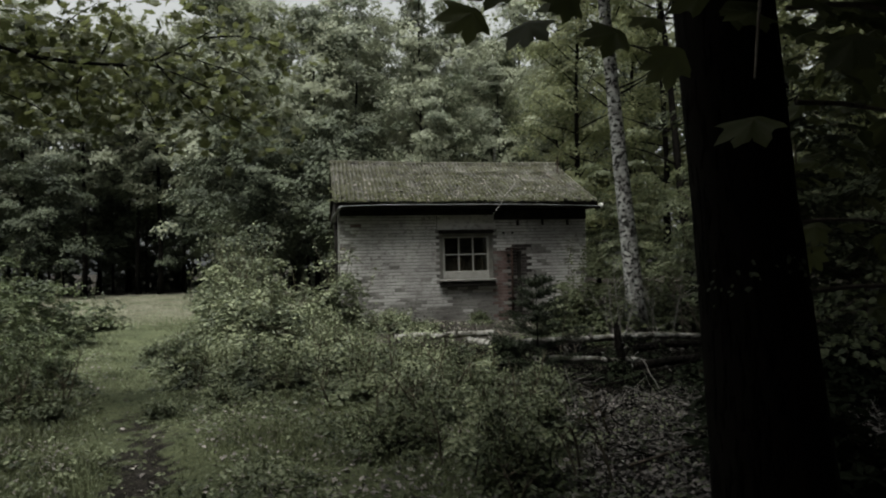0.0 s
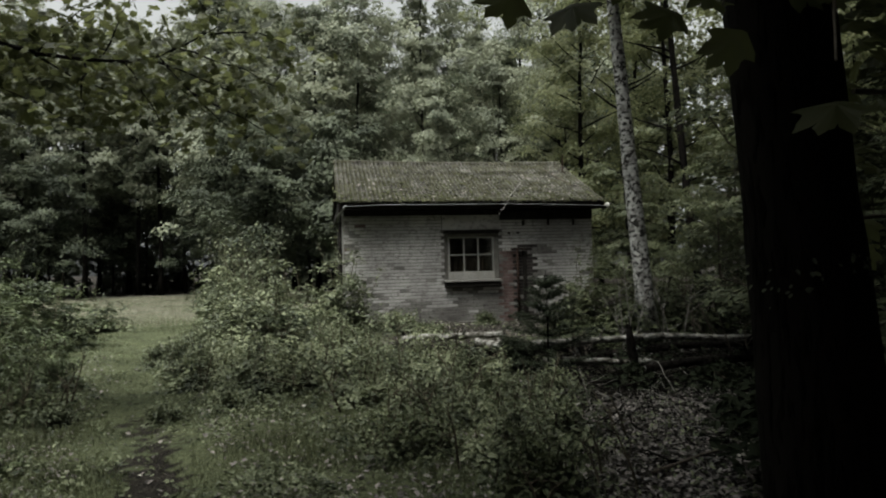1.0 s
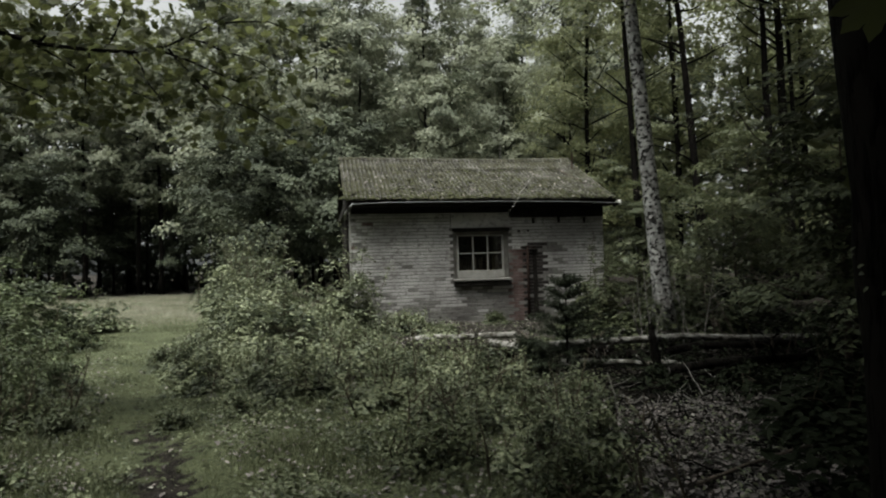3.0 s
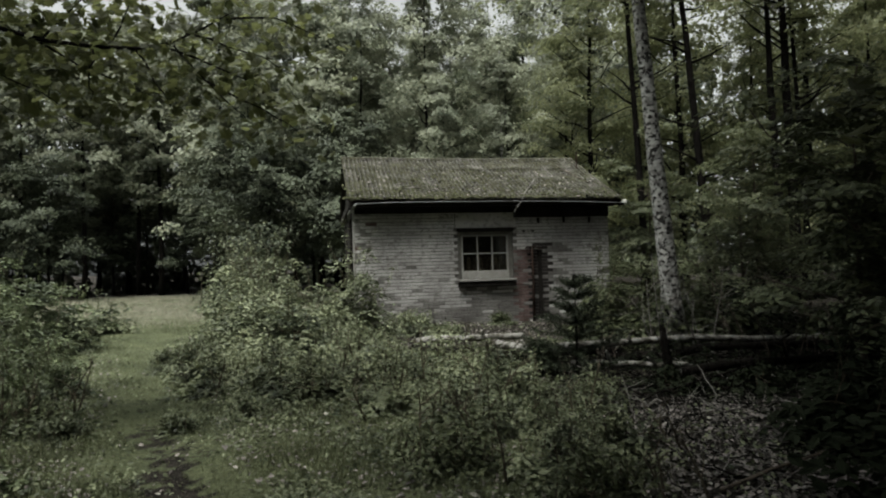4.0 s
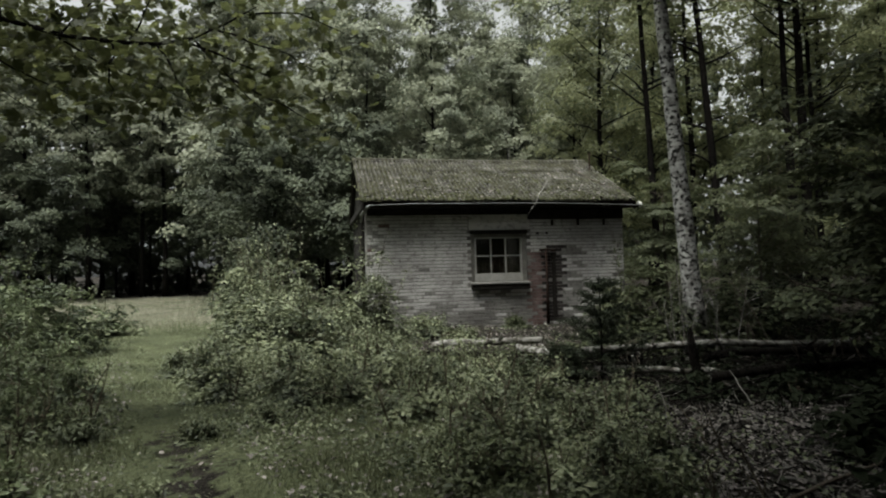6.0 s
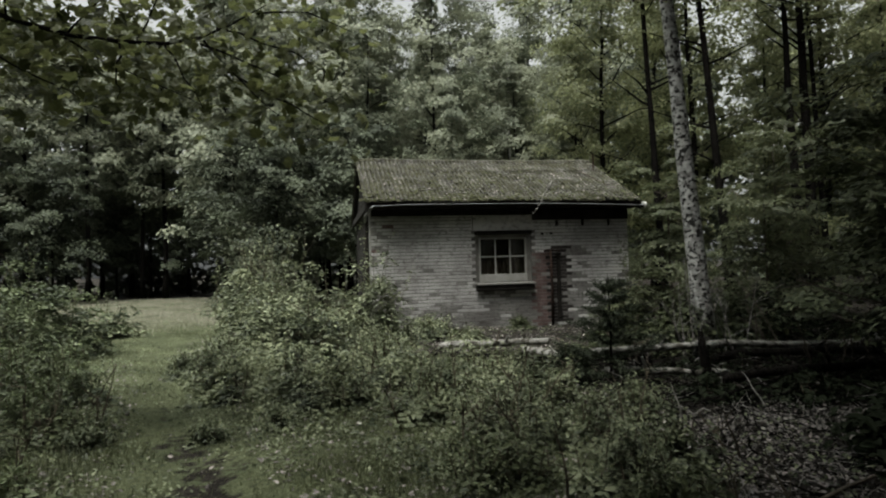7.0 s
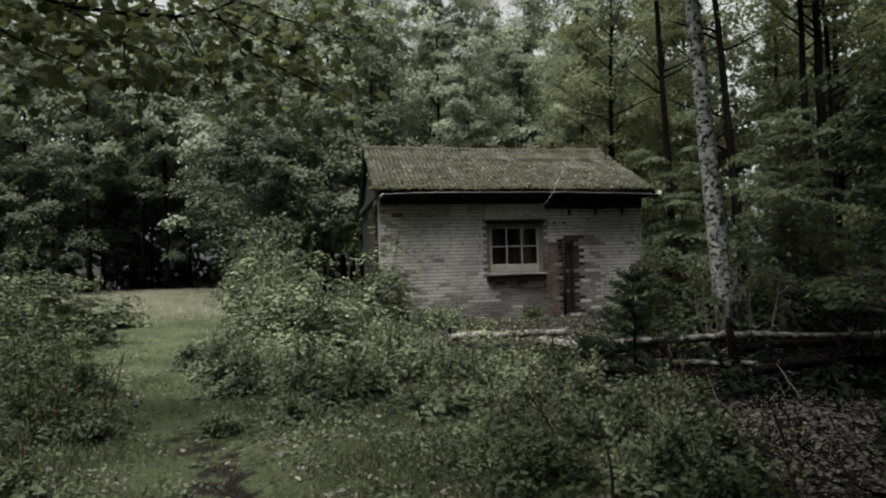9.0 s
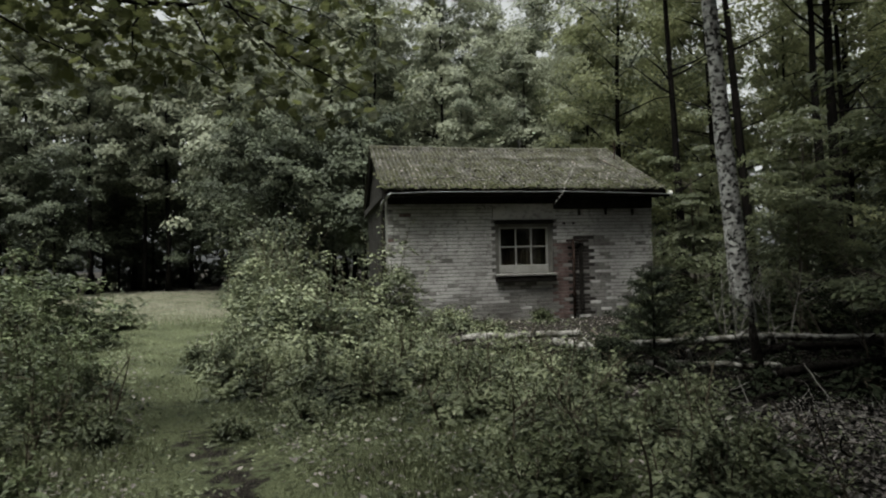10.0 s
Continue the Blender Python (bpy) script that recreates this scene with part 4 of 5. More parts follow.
def near_maple():
    """The trunk that passes close by, with its low twigs of large leaves."""
    rng = np.random.default_rng(5)
    t = thing("maple_tree", "big dark maple trunk with low leafy twigs", "tree", None, "near maples")
    b = Buf()
    zs = np.array([-0.1, 0.05, 0.3, 0.75, 1.1, 1.3, 1.42, 1.55, 1.9, 2.3, 3.2, 4.5, 6.0, 8.0])
    x = 1.10 - 0.062 * zs
    r = np.array([0.34, 0.27, 0.215, 0.197, 0.185, 0.18, 0.178, 0.168, 0.17, 0.168, 0.16, 0.14, 0.1, 0.05])
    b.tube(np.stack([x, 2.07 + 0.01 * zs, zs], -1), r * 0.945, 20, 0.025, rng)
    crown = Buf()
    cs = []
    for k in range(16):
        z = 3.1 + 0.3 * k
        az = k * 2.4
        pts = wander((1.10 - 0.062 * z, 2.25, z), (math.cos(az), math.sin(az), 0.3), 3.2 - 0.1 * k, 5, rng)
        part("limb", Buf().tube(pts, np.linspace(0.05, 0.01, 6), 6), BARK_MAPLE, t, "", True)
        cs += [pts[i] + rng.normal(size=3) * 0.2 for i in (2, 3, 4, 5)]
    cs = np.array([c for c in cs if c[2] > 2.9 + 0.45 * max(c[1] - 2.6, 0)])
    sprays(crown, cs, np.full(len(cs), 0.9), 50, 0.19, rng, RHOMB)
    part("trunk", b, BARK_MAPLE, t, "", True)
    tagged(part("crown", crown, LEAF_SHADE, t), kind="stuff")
    # low twigs: start, end, leaves
    twigs = [((1.0, 2.1, 2.55), (0.11, 1.95, 2.24), 0), ((1.0, 2.05, 2.5), (0.62, 1.72, 2.03), 0), ((1.1, 2.0, 2.5), (0.74, 1.46, 1.8), 0),
             ((1.15, 2.05, 2.2), (1.75, 1.9, 1.9), 22), ((1.2, 2.1, 1.9), (2.1, 2.3, 1.62), 24), ((1.3, 2.3, 2.3), (2.4, 2.6, 2.2), 30),
             ((1.25, 2.35, 1.5), (2.2, 2.5, 1.3), 24), ((1.3, 2.3, 1.25), (2.3, 2.2, 1.05), 22), ((1.5, 2.0, 2.5), (1.5, 1.7, 2.2), 14)]
    lv = Buf()
    for a, e, n in twigs:
        a, e = np.array(a), np.array(e)
        s = np.linspace(0, 1, 6)[:, None]
        pts = a + (e - a) * s + np.array((0, 0, 0.1)) * np.sin(s * math.pi)
        part("twig", Buf().tube(pts, np.linspace(0.01, 0.003, 6), 5), TWIG, t)
        q = rng.uniform(0.25, 1.05, n)[:, None]
        at = a + (e - a) * q + rng.normal(size=(n, 3)) * (0.09, 0.09, 0.07)
        if not n:
            continue
        at[0] = e
        lv.leaves(at, rng.normal(size=(n, 3)) * 0.45 + (0, -0.75, 0.6), rng.uniform(0.11, 0.16, n), MAPLE, rng, np.array([(0.3, -0.3, -0.9)]) + rng.normal(size=(n, 3)) * 0.5)
    big = np.array([(0.11, 1.95, 2.167, 0.19), (0.277, 1.9, 2.108, 0.18), (0.41, 1.9, 2.18, 0.16), (0.50, 1.75, 2.02, 0.165), (0.40, 1.85, 2.16, 0.14), (0.65, 1.71, 1.94, 0.15), (0.6, 1.75, 2.06, 0.13),
                    (0.81, 1.6, 2.008, 0.15), (0.73, 1.45, 1.697, 0.16), (0.91, 1.9, 2.153, 0.16), (0.2, 1.95, 2.24, 0.17), (0.72, 1.7, 2.1, 0.15), (1.05, 1.75, 2.1, 0.16), (1.2, 1.8, 2.0, 0.17)])
    cloud = rng.uniform(0, 1, (420, 3)) * (2.0, 1.6, 1.5) + (1.45, 2.0, 1.7)
    lv.leaves(cloud, rng.normal(size=(420, 3)) * 0.4 + (0, -0.5, 0.8), rng.uniform(0.11, 0.18, 420), MAPLE, rng)
    lv.leaves(rng.normal(size=(170, 3)) * (0.2, 0.2, 0.22) + (2.15, 3.0, 2.5), rng.normal(size=(170, 3)) * 0.4 + (0, -0.5, 0.8), rng.uniform(0.11, 0.18, 170), MAPLE, rng)
    m = len(big)
    lv.leaves(big[:, :3], rng.normal(size=(m, 3)) * 0.3 + (0, -0.7, 0.7), big[:, 3] * 1.2, MAPLE, rng, np.array([(-0.5, -0.3, -0.7)]) + rng.normal(size=(m, 3)) * 0.45)
    tagged(part("low_foliage", lv, LEAF_MAPLE, t, "large lobed maple leaves"), kind="stuff")
    # ivy round the trunk
    iv = Buf()
    a = rng.uniform(math.pi * 0.9, math.pi * 1.9, 46)
    z = 1.33 + 0.03 * np.sin(a * 3) + rng.normal(size=46) * 0.03
    nrm = np.stack([np.cos(a), np.sin(a), np.full(46, 0.5)], -1)
    iv.leaves(np.stack([1.10 - 0.062 * z + 0.185 * np.cos(a), 2.08 + 0.185 * np.sin(a), z], -1), nrm, rng.uniform(0.01, 0.026, 46), OVAL, rng)
    part("ivy", iv, LEAF_BRAMBLE, t, "a wreath of small ivy leaves")


near_maple()


def overhang():
    """The maple bough that hangs into view over the track."""
    rng = np.random.default_rng(9)
    t = thing("maple_bough", "low hanging maple bough with large green leaves", "branch", None, "near maples")
    main = np.array([(-9.0, 4.2, 5.6), (-6.6, 5.4, 4.5), (-5.2, 5.9, 3.95), (-4.37, 6, 3.64), (-3.88, 6, 3.49), (-3.44, 6, 3.42), (-3.05, 6, 3.39), (-2.76, 6, 3.43), (-2.49, 6, 3.54), (-2.2, 6.05, 3.72)])
    wood = Buf().tube(main, [0.045, 0.036, 0.028, 0.022, 0.02, 0.018, 0.016, 0.012, 0.009, 0.004], 7)
    subs = [((-3.05, 6, 3.39), (-2.86, 5.95, 3.05), (-2.7, 5.9, 2.8)), ((-2.76, 6, 3.4), (-2.45, 6, 3.08), (-2.1, 6.05, 2.75)), ((-4.6, 6, 3.4), (-4.05, 6, 3.08), (-3.6, 6, 2.85)),
            ((-3.44, 6, 3.42), (-3.42, 5.9, 3.1), (-3.4, 5.9, 2.9)), ((-3.3, 6, 3.42), (-3.2, 6.1, 3.7), (-3.1, 6.1, 4.1)), ((-2.6, 6, 3.5), (-2.1, 6.2, 3.4), (-1.75, 6.3, 3.2)),
            ((-3.9, 6, 3.5), (-3.7, 6.2, 3.9), (-3.5, 6.4, 4.2)), ((-5.2, 5.9, 3.9), (-4.9, 6.2, 3.4), (-4.4, 6.4, 2.95)), ((-2.3, 6.05, 3.66), (-1.9, 6.3, 3.75), (-1.5, 6.5, 3.6)),
            ((-4.4, 6, 3.6), (-4.2, 5.7, 4.0), (-3.9, 5.6, 4.3)), ((-5.5, 5.8, 4.1), (-5.0, 5.5, 4.2), (-4.6, 5.3, 4.3)), ((-4.1, 6.0, 3.6), (-3.6, 6.5, 3.3), (-3.0, 6.9, 3.05)),
            ((-2.76, 6, 3.4), (-2.2, 6.2, 3.15), (-1.7, 6.4, 2.9)), ((-2.45, 6, 3.08), (-2.0, 6.1, 2.85), (-1.65, 6.2, 2.62))]
    at = []
    for s in subs:
        p = np.array(s)
        q = np.linspace(0, 2, 7)
        pts = np.stack([np.interp(q, range(3), p[:, i]) for i in range(3)], -1) + rng.normal(size=(7, 3)) * 0.012
        wood.tube(pts, np.linspace(0.011, 0.003, 7), 5)
        k = rng.uniform(0.3, 2.1, 75)
        at.append(np.stack([np.interp(k, range(3), p[:, i]) for i in range(3)], -1) + rng.normal(size=(75, 3)) * (0.2, 0.3, 0.16))
    k = rng.uniform(1.2, 9.2, 420)
    at.append(np.stack([np.interp(k, range(10), main[:, i]) for i in range(3)], -1) + rng.normal(size=(420, 3)) * (0.25, 0.4, 0.24) + (0, 0, 0.06))
    at.append(rng.normal(size=(420, 3)) * (0.75, 0.5, 0.45) + (-4.9, 6.2, 4.1))
    at.append(rng.normal(size=(350, 3)) * (0.45, 0.4, 0.28) + (-4.1, 6.2, 3.55))
    # Unseen layer of leaves added higher up to shade the bough.
    at.append(rng.uniform(-1, 1, (700, 3)) * (2.3, 1.1, 0.5) + (-5.4, 4.6, 5.6))
    at = np.concatenate(at)
    at += (0, 0.16, 0)
    n = len(at)
    lv = Buf().leaves(at, rng.normal(size=(n, 3)) * 0.5 + (0, -0.25, 0.8), rng.uniform(0.1, 0.17, n), MAPLE, rng)
    part("wood", wood, BARK, t, "", True)
    part("foliage", lv, LEAF_MAPLE, t)


overhang()


# ---- bushes and weeds ----
def bush(name, label, seed, x, y, rx, ry, h, nspray, per, leaf, mats, spray_r=0.22, shoots=10, stems=14, tpl=OVAL, group="brambles"):
    """An uneven mound of leaf layers on arching stems, with shoots standing out of it."""
    rng = np.random.default_rng(seed)
    t = thing(name, label, "bush", pose(x, y, float(height(x, y))), group)
    nspray = int(nspray * 0.62)
    a, f = rng.uniform(0, 2 * math.pi, nspray), rng.uniform(0.3, 1, nspray) ** 0.5
    el = rng.uniform(0.0, 1, nspray) ** 0.8
    lump = 0.8 + 0.2 * np.sin(a * 3 + seed) + 0.14 * np.sin(a * 7 + 2 * seed) + rng.uniform(-0.12, 0.12, nspray)
    c = np.stack([rx * f * np.cos(a) * np.sqrt(1 - el ** 2 * 0.9) * lump, ry * f * np.sin(a) * np.sqrt(1 - el ** 2 * 0.9) * lump, h * (0.03 + 0.85 * el * f * lump)], -1)
    lv, st = Buf(), Buf()
    sprays(lv, c, spray_r * 1.25 * rng.uniform(0.6, 1.3, nspray), int(per * 1.8), leaf * 1.4, rng, tpl, 0.24, 0.7, thick=0.06)
    for k in range(stems):
        az = rng.uniform(0, 6.28)
        e = c[rng.integers(nspray)]
        q = np.linspace(0, 1, 6)[:, None]
        p0 = np.array((rx * 0.5 * math.cos(az), ry * 0.5 * math.sin(az), -0.03))
        st.tube(p0 + (e - p0) * q + np.array((0, 0, 0.18 * h)) * np.sin(q * math.pi), np.linspace(0.008, 0.003, 6), 4)
    for k in range(shoots):
        az, f = rng.uniform(0, 6.28), rng.uniform(0, 0.8)
        p = np.array((rx * f * math.cos(az), ry * f * math.sin(az), h * 0.55 * math.sqrt(1 - f * f)))
        pts = wander(p, (rng.normal() * 0.2, rng.normal() * 0.2, 1), h * rng.uniform(0.35, 0.75), 5, rng, 0.1)
        st.tube(pts, np.linspace(0.006, 0.002, 6), 4)
        m = 22
        q = rng.uniform(0.4, 5, m)
        at = np.stack([np.interp(q, range(6), pts[:, i]) for i in range(3)], -1) + rng.normal(size=(m, 3)) * 0.045
        lv.leaves(at, rng.normal(size=(m, 3)) * 0.5 + (0, 0, 0.8), leaf * rng.uniform(0.7, 1.2, m), tpl, rng)
    tagged(part("stem_tangle", st, mats[0], t), kind="stuff")
    tagged(part("foliage", lv, mats[1], t), kind="stuff")
    return t


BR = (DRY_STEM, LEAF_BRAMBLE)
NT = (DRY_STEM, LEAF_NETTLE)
DK = (DRY_STEM, LEAF_UNDER)
hedge = "dense pale-green bramble thicket beside the hut"
bush("bramble_bush", hedge, 1, -3.6, 11.6, 1.35, 1.25, 1.7, 230, 28, 0.059, BR, shoots=16)
bush("bramble_bush", hedge, 2, -4.35, 13.4, 1.1, 1.2, 2.1, 230, 28, 0.063, BR, shoots=18)
bush("bramble_bush", hedge, 3, -2.9, 10.2, 1.15, 1.0, 1.2, 170, 28, 0.056, BR, shoots=10)
bush("bramble_bush", hedge, 4, -5.2, 15.8, 1.2, 1.4, 1.9, 160, 28, 0.070, BR, shoots=14)
bush("bramble_bush", "bramble climbing against the hut's corner", 5, -2.0, 11.9, 0.75, 0.55, 1.6, 120, 28, 0.059, BR, shoots=9)
bush("bramble_bush", hedge, 6, -3.2, 9.3, 0.8, 0.8, 0.55, 90, 26, 0.052, BR, shoots=5)
bush("bramble_bush", hedge, 7, -6.0, 18.6, 1.2, 1.6, 1.2, 110, 28, 0.077, BR, shoots=10)
for k, (x, y, r, h) in enumerate(((-4.6, 5.6, 0.5, 0.5), (-5.2, 6.9, 0.7, 0.8), (-3.95, 4.7, 0.35, 0.3), (-6.0, 7.9, 0.8, 1.0), (-3.5, 4.5, 0.3, 0.25), (-4.8, 7.6, 0.35, 0.34), (-5.5, 8.3, 0.4, 0.42), (-4.6, 6.7, 0.4, 0.45), (-6.1, 9.6, 0.45, 0.5), (-4.1, 6.1, 0.35, 0.35))):
    bush("weed_clump", "dark tangled weeds with dry stalks beside the track", 260 + k, x, y, r, r, h, 36, 20, 0.045, NT if k % 3 else DK, 0.15, 16, 4, group="weeds")
verge = "bushy bramble clump along the edge of the track"
bush("bramble_bush", verge, 11, -7.9, 11.3, 1.6, 1.5, 1.75, 300, 28, 0.063, NT, shoots=12)
bush("bramble_bush", verge, 12, -9.6, 12.4, 1.8, 1.7, 2.1, 230, 28, 0.070, NT, shoots=10)
bush("bramble_bush", verge, 13, -6.9, 8.6, 1.2, 1.1, 1.25, 170, 28, 0.056, NT, shoots=6)
bush("bramble_bush", verge, 14, -8.9, 15.5, 1.2, 1.6, 0.9, 120, 28, 0.070, BR, shoots=6)
bush("bramble_bush", verge, 15, -5.6, 6.3, 0.8, 0.8, 0.6, 80, 26, 0.049, BR, shoots=6)
weed = "low scrub of bramble and weeds beside the track"
for k, (x, y, r, h) in enumerate(((-1.5, 8.6, 0.9, 0.55), (-0.5, 8.0, 0.8, 0.5), (-1.9, 7.3, 0.6, 0.42), (-0.9, 6.8, 0.7, 0.5), (0.15, 7.2, 0.7, 0.45), (-0.3, 5.9, 0.6, 0.42), (0.45, 5.7, 0.5, 0.36), (-1.9, 9.7, 0.8, 0.5),
                                  (-0.4, 4.9, 0.45, 0.3), (0.3, 4.6, 0.4, 0.3), (-2.5, 8.4, 0.6, 0.4), (0.95, 6.3, 0.4, 0.3), (-1.0, 11.8, 0.6, 0.3), (0.42, 4.0, 0.35, 0.26), (0.8, 5.0, 0.36, 0.26), (-0.9, 12.35, 0.3, 0.16), (0.7, 12.6, 0.25, 0.14), (-0.4, 11.3, 0.4, 0.16), (-4.4, 9.6, 0.3, 0.25), (-3.55, 8.7, 0.45, 0.42), (-3.95, 9.25, 0.4, 0.36), (-2.35, 6.5, 0.22, 0.14), (-2.78, 6.15, 0.18, 0.1), (-4.1, 10.5, 0.45, 0.42), (-3.1, 8.0, 0.5, 0.36), (-2.4, 7.6, 0.3, 0.2), (-4.5, 12.0, 0.4, 0.5), (-3.7, 5.9, 0.25, 0.15))):
    bush("weed_clump", weed, 200 + k, x, y, r, r, h, int(80 * r / 0.6), 20, 0.042 if y < 7 else 0.05, DK if k in (8, 13, 15, 16) else BR, 0.15, 30, 8, group="weeds")
# The near-black bushes fill places where only deep shade lies.
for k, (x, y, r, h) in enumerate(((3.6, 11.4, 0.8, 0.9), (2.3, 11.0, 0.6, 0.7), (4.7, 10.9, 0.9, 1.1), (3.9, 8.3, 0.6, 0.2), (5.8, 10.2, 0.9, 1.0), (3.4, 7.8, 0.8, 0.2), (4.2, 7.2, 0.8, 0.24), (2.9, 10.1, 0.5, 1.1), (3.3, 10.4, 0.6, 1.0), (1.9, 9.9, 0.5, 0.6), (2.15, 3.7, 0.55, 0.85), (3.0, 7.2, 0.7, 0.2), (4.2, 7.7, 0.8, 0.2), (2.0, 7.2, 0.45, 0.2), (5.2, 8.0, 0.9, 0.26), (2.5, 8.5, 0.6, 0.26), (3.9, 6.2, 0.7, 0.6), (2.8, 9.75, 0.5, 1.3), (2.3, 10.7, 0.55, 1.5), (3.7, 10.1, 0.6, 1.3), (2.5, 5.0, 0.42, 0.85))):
    bush("undergrowth_bush", "undergrowth bush beside fallen logs, mostly darkened in colour for shade", 230 + k, x, y, r, r, h, 85, 20, 0.068, (DRY_STEM, LEAF_HAZEL) if 16 < k < 20 else (DRY_STEM, LEAF_DEEP_SHADE) if k in (2, 3, 4, 5, 6) or k > 9 else DK, 0.22, 5, 14, group="undergrowth")


def bare_saplings(seed, x, y, n, h, label, mat):
    rng = np.random.default_rng(seed)
    t = thing("bare_sapling", label, "sapling", pose(x, y, float(height(x, y))), "bare saplings")
    for _ in range(n):
        b = Buf()
        pts = wander((rng.normal() * 0.12, rng.normal() * 0.12, -0.02), (rng.normal() * 0.25, rng.normal() * 0.2, 1), h * rng.uniform(0.6, 1.1), 6, rng, 0.09)
        b.tube(pts, np.linspace(0.012, 0.003, 7), 5)
        for j in range(4):
            p = pts[rng.integers(2, 6)]
            b.tube(wander(p, (rng.normal(), rng.normal() * 0.6, 0.8), h * rng.uniform(0.15, 0.35), 3, rng), np.linspace(0.005, 0.002, 4), 4)
        part("stem", b, mat, t)


for k, (x, y, n, h) in enumerate(((2.5, 8.9, 4, 1.5), (3.1, 9.1, 4, 1.4), (3.7, 9.3, 4, 1.3), (1.7, 8.4, 3, 0.8), (4.4, 8.6, 4, 1.5), (3.4, 7.8, 3, 1.0))):
    bare_saplings(300 + k, x, y, n, h, "thin bare sapling stems among fallen logs", PALE_TWIG if k < 2 else TWIG)
for k, (x, y, n, h) in enumerate(((-3.85, 8.7, 1, 0.75), (-3.9, 5.2, 2, 0.7), (-3.5, 4.6, 2, 0.5), (-4.4, 5.9, 3, 0.7), (-4.1, 6.6, 3, 0.7), (-0.05, 5.0, 2, 0.7), (1.15, 5.1, 2, 0.55), (1.0, 3.9, 2, 0.5), (-0.7, 7.5, 2, 0.8), (0.3, 3.6, 2, 0.4), (-0.35, 6.3, 2, 0.75), (0.55, 5.3, 1, 0.62), (-0.6, 5.6, 1, 0.6), (0.15, 6.6, 1, 0.7), (-1.2, 6.2, 1, 0.65), (0.85, 5.9, 1, 0.6), (-1.6, 7.9, 1, 0.8), (-0.2, 8.2, 1, 0.75), (0.5, 7.4, 1, 0.6), (-2.9, 7.6, 1, 0.6), (-0.15, 4.2, 1, 0.45), (0.7, 4.4, 1, 0.5))):
    bare_saplings(320 + k, x, y, n, h, "dry dark weed stalk standing in grass", DRY_STEM)


def spruce(seed, x, y, h, spread):
    """A young spruce with whorls of needled twigs."""
    rng = np.random.default_rng(seed)
    t = thing("young_spruce", "young dark spruce standing before the hut", "sapling", pose(x, y, float(height(x, y))), "young spruces")
    wood, nd = Buf(), Buf()
    wood.tube([(0, 0, -0.03), (0.01, 0, h * 0.5), (0, 0.01, h)], [0.018, 0.011, 0.003], 6)
    for k in range(7):
        z = h * (0.1 + 0.74 * (k / 6) ** 0.9)
        for j in range(7 if k < 4 else 5):
            az = j * 1.05 + k * 0.5 + rng.uniform(-0.2, 0.2)
            L = spread * (1.05 - z / h) * rng.uniform(0.75, 1.15) + 0.04
            pts = wander((0, 0, z), (math.cos(az), math.sin(az), 0.12 + 0.1 * k), L, 4, rng, 0.08)
            wood.tube(pts, np.linspace(0.006, 0.002, 5), 4)
            q = rng.uniform(0.3, 4, 110)
            at = np.stack([np.interp(q, range(5), pts[:, i]) for i in range(3)], -1) + rng.normal(size=(110, 3)) * (0.04, 0.04, 0.014)
            d = np.array((math.cos(az), math.sin(az), 0.2))
            nd.leaves(at, rng.normal(size=(110, 3)), rng.uniform(0.05, 0.08, 110), (RHOMB[0] * (1, 0.35, 1), RHOMB[1]), rng, d + rng.normal(size=(110, 3)) * 0.6)
    part("stem", wood, BARK, t)
    part("needles", nd, LEAF_SPRUCE, t)


spruce(401, 1.15, 7.9, 1.3, 0.8)
spruce(402, 0.75, 8.2, 0.42, 0.4)


# ---- fallen wood ----
def log(seed, a, e, r, label, mat=LOG_BARK):
    rng = np.random.default_rng(seed)
    a, e = np.array(a, float), np.array(e, float)
    mid = (a + e) / 2
    t = thing("fallen_log", label, "log", Matrix.Translation(mid), "fallen logs")
    n = 9
    q = np.linspace(0, 1, n)[:, None]
    pts = a + (e - a) * q + np.cumsum(rng.normal(size=(n, 3)), 0) * 0.02
    pts[:, 2] += 0.03 * np.sin(q[:, 0] * 3)
    rad = np.linspace(r, r * 0.75, n)
    part("stem", Buf().tube(pts - mid, rad, 12, 0.14, rng), mat, t, "", True)
    for p, d in ((pts[0], pts[0] - pts[1]), (pts[-1], pts[-1] - pts[-2])):
        d = d / np.linalg.norm(d)
        part("cut_face", Buf().tube([p - mid - d * 0.01, p - mid + d * 0.006], r * 0.7, 12), PALE_WOOD, t, "pale sawn end")
    for _ in range(2):
        p = pts[rng.integers(2, 7)] - mid
        part("branch_stub", Buf().tube(wander(p, (rng.normal(), -0.4, 0.7), 0.2, 2, rng), [0.022, 0.018, 0.012], 6), mat, t)


def lay(x, y, over):
    return (x, y, float(height(x, y)) + over)


def stump(x, y, h):
    """A dark snapped stem standing in the brushwood."""
    rng = np.random.default_rng(44)
    z = float(height(x, y))
    t = thing("broken_stump", "dark snapped stem standing in brushwood", "stump", pose(x, y, z))
    pts = np.array([(0.06, 0, -0.05), (0.03, 0, 0.2 * h), (-0.01, 0.01, 0.6 * h), (-0.03, 0.0, 0.9 * h)])
    part("stem", Buf().tube(pts, [0.085, 0.06, 0.05, 0.042], 10, 0.12, rng), BARK, t, "", True)
    for k in range(4):
        a = k * 1.6
        p = pts[-1] + np.array((0.022 * math.cos(a), 0.022 * math.sin(a), -0.03))
        part("splinter", Buf().tube([p, p + (0.0, 0.0, 0.06), p + (0.01 * math.cos(a), 0.0, 0.07 + 0.03 * k)], [0.018, 0.012, 0.003], 5), BARK, t)


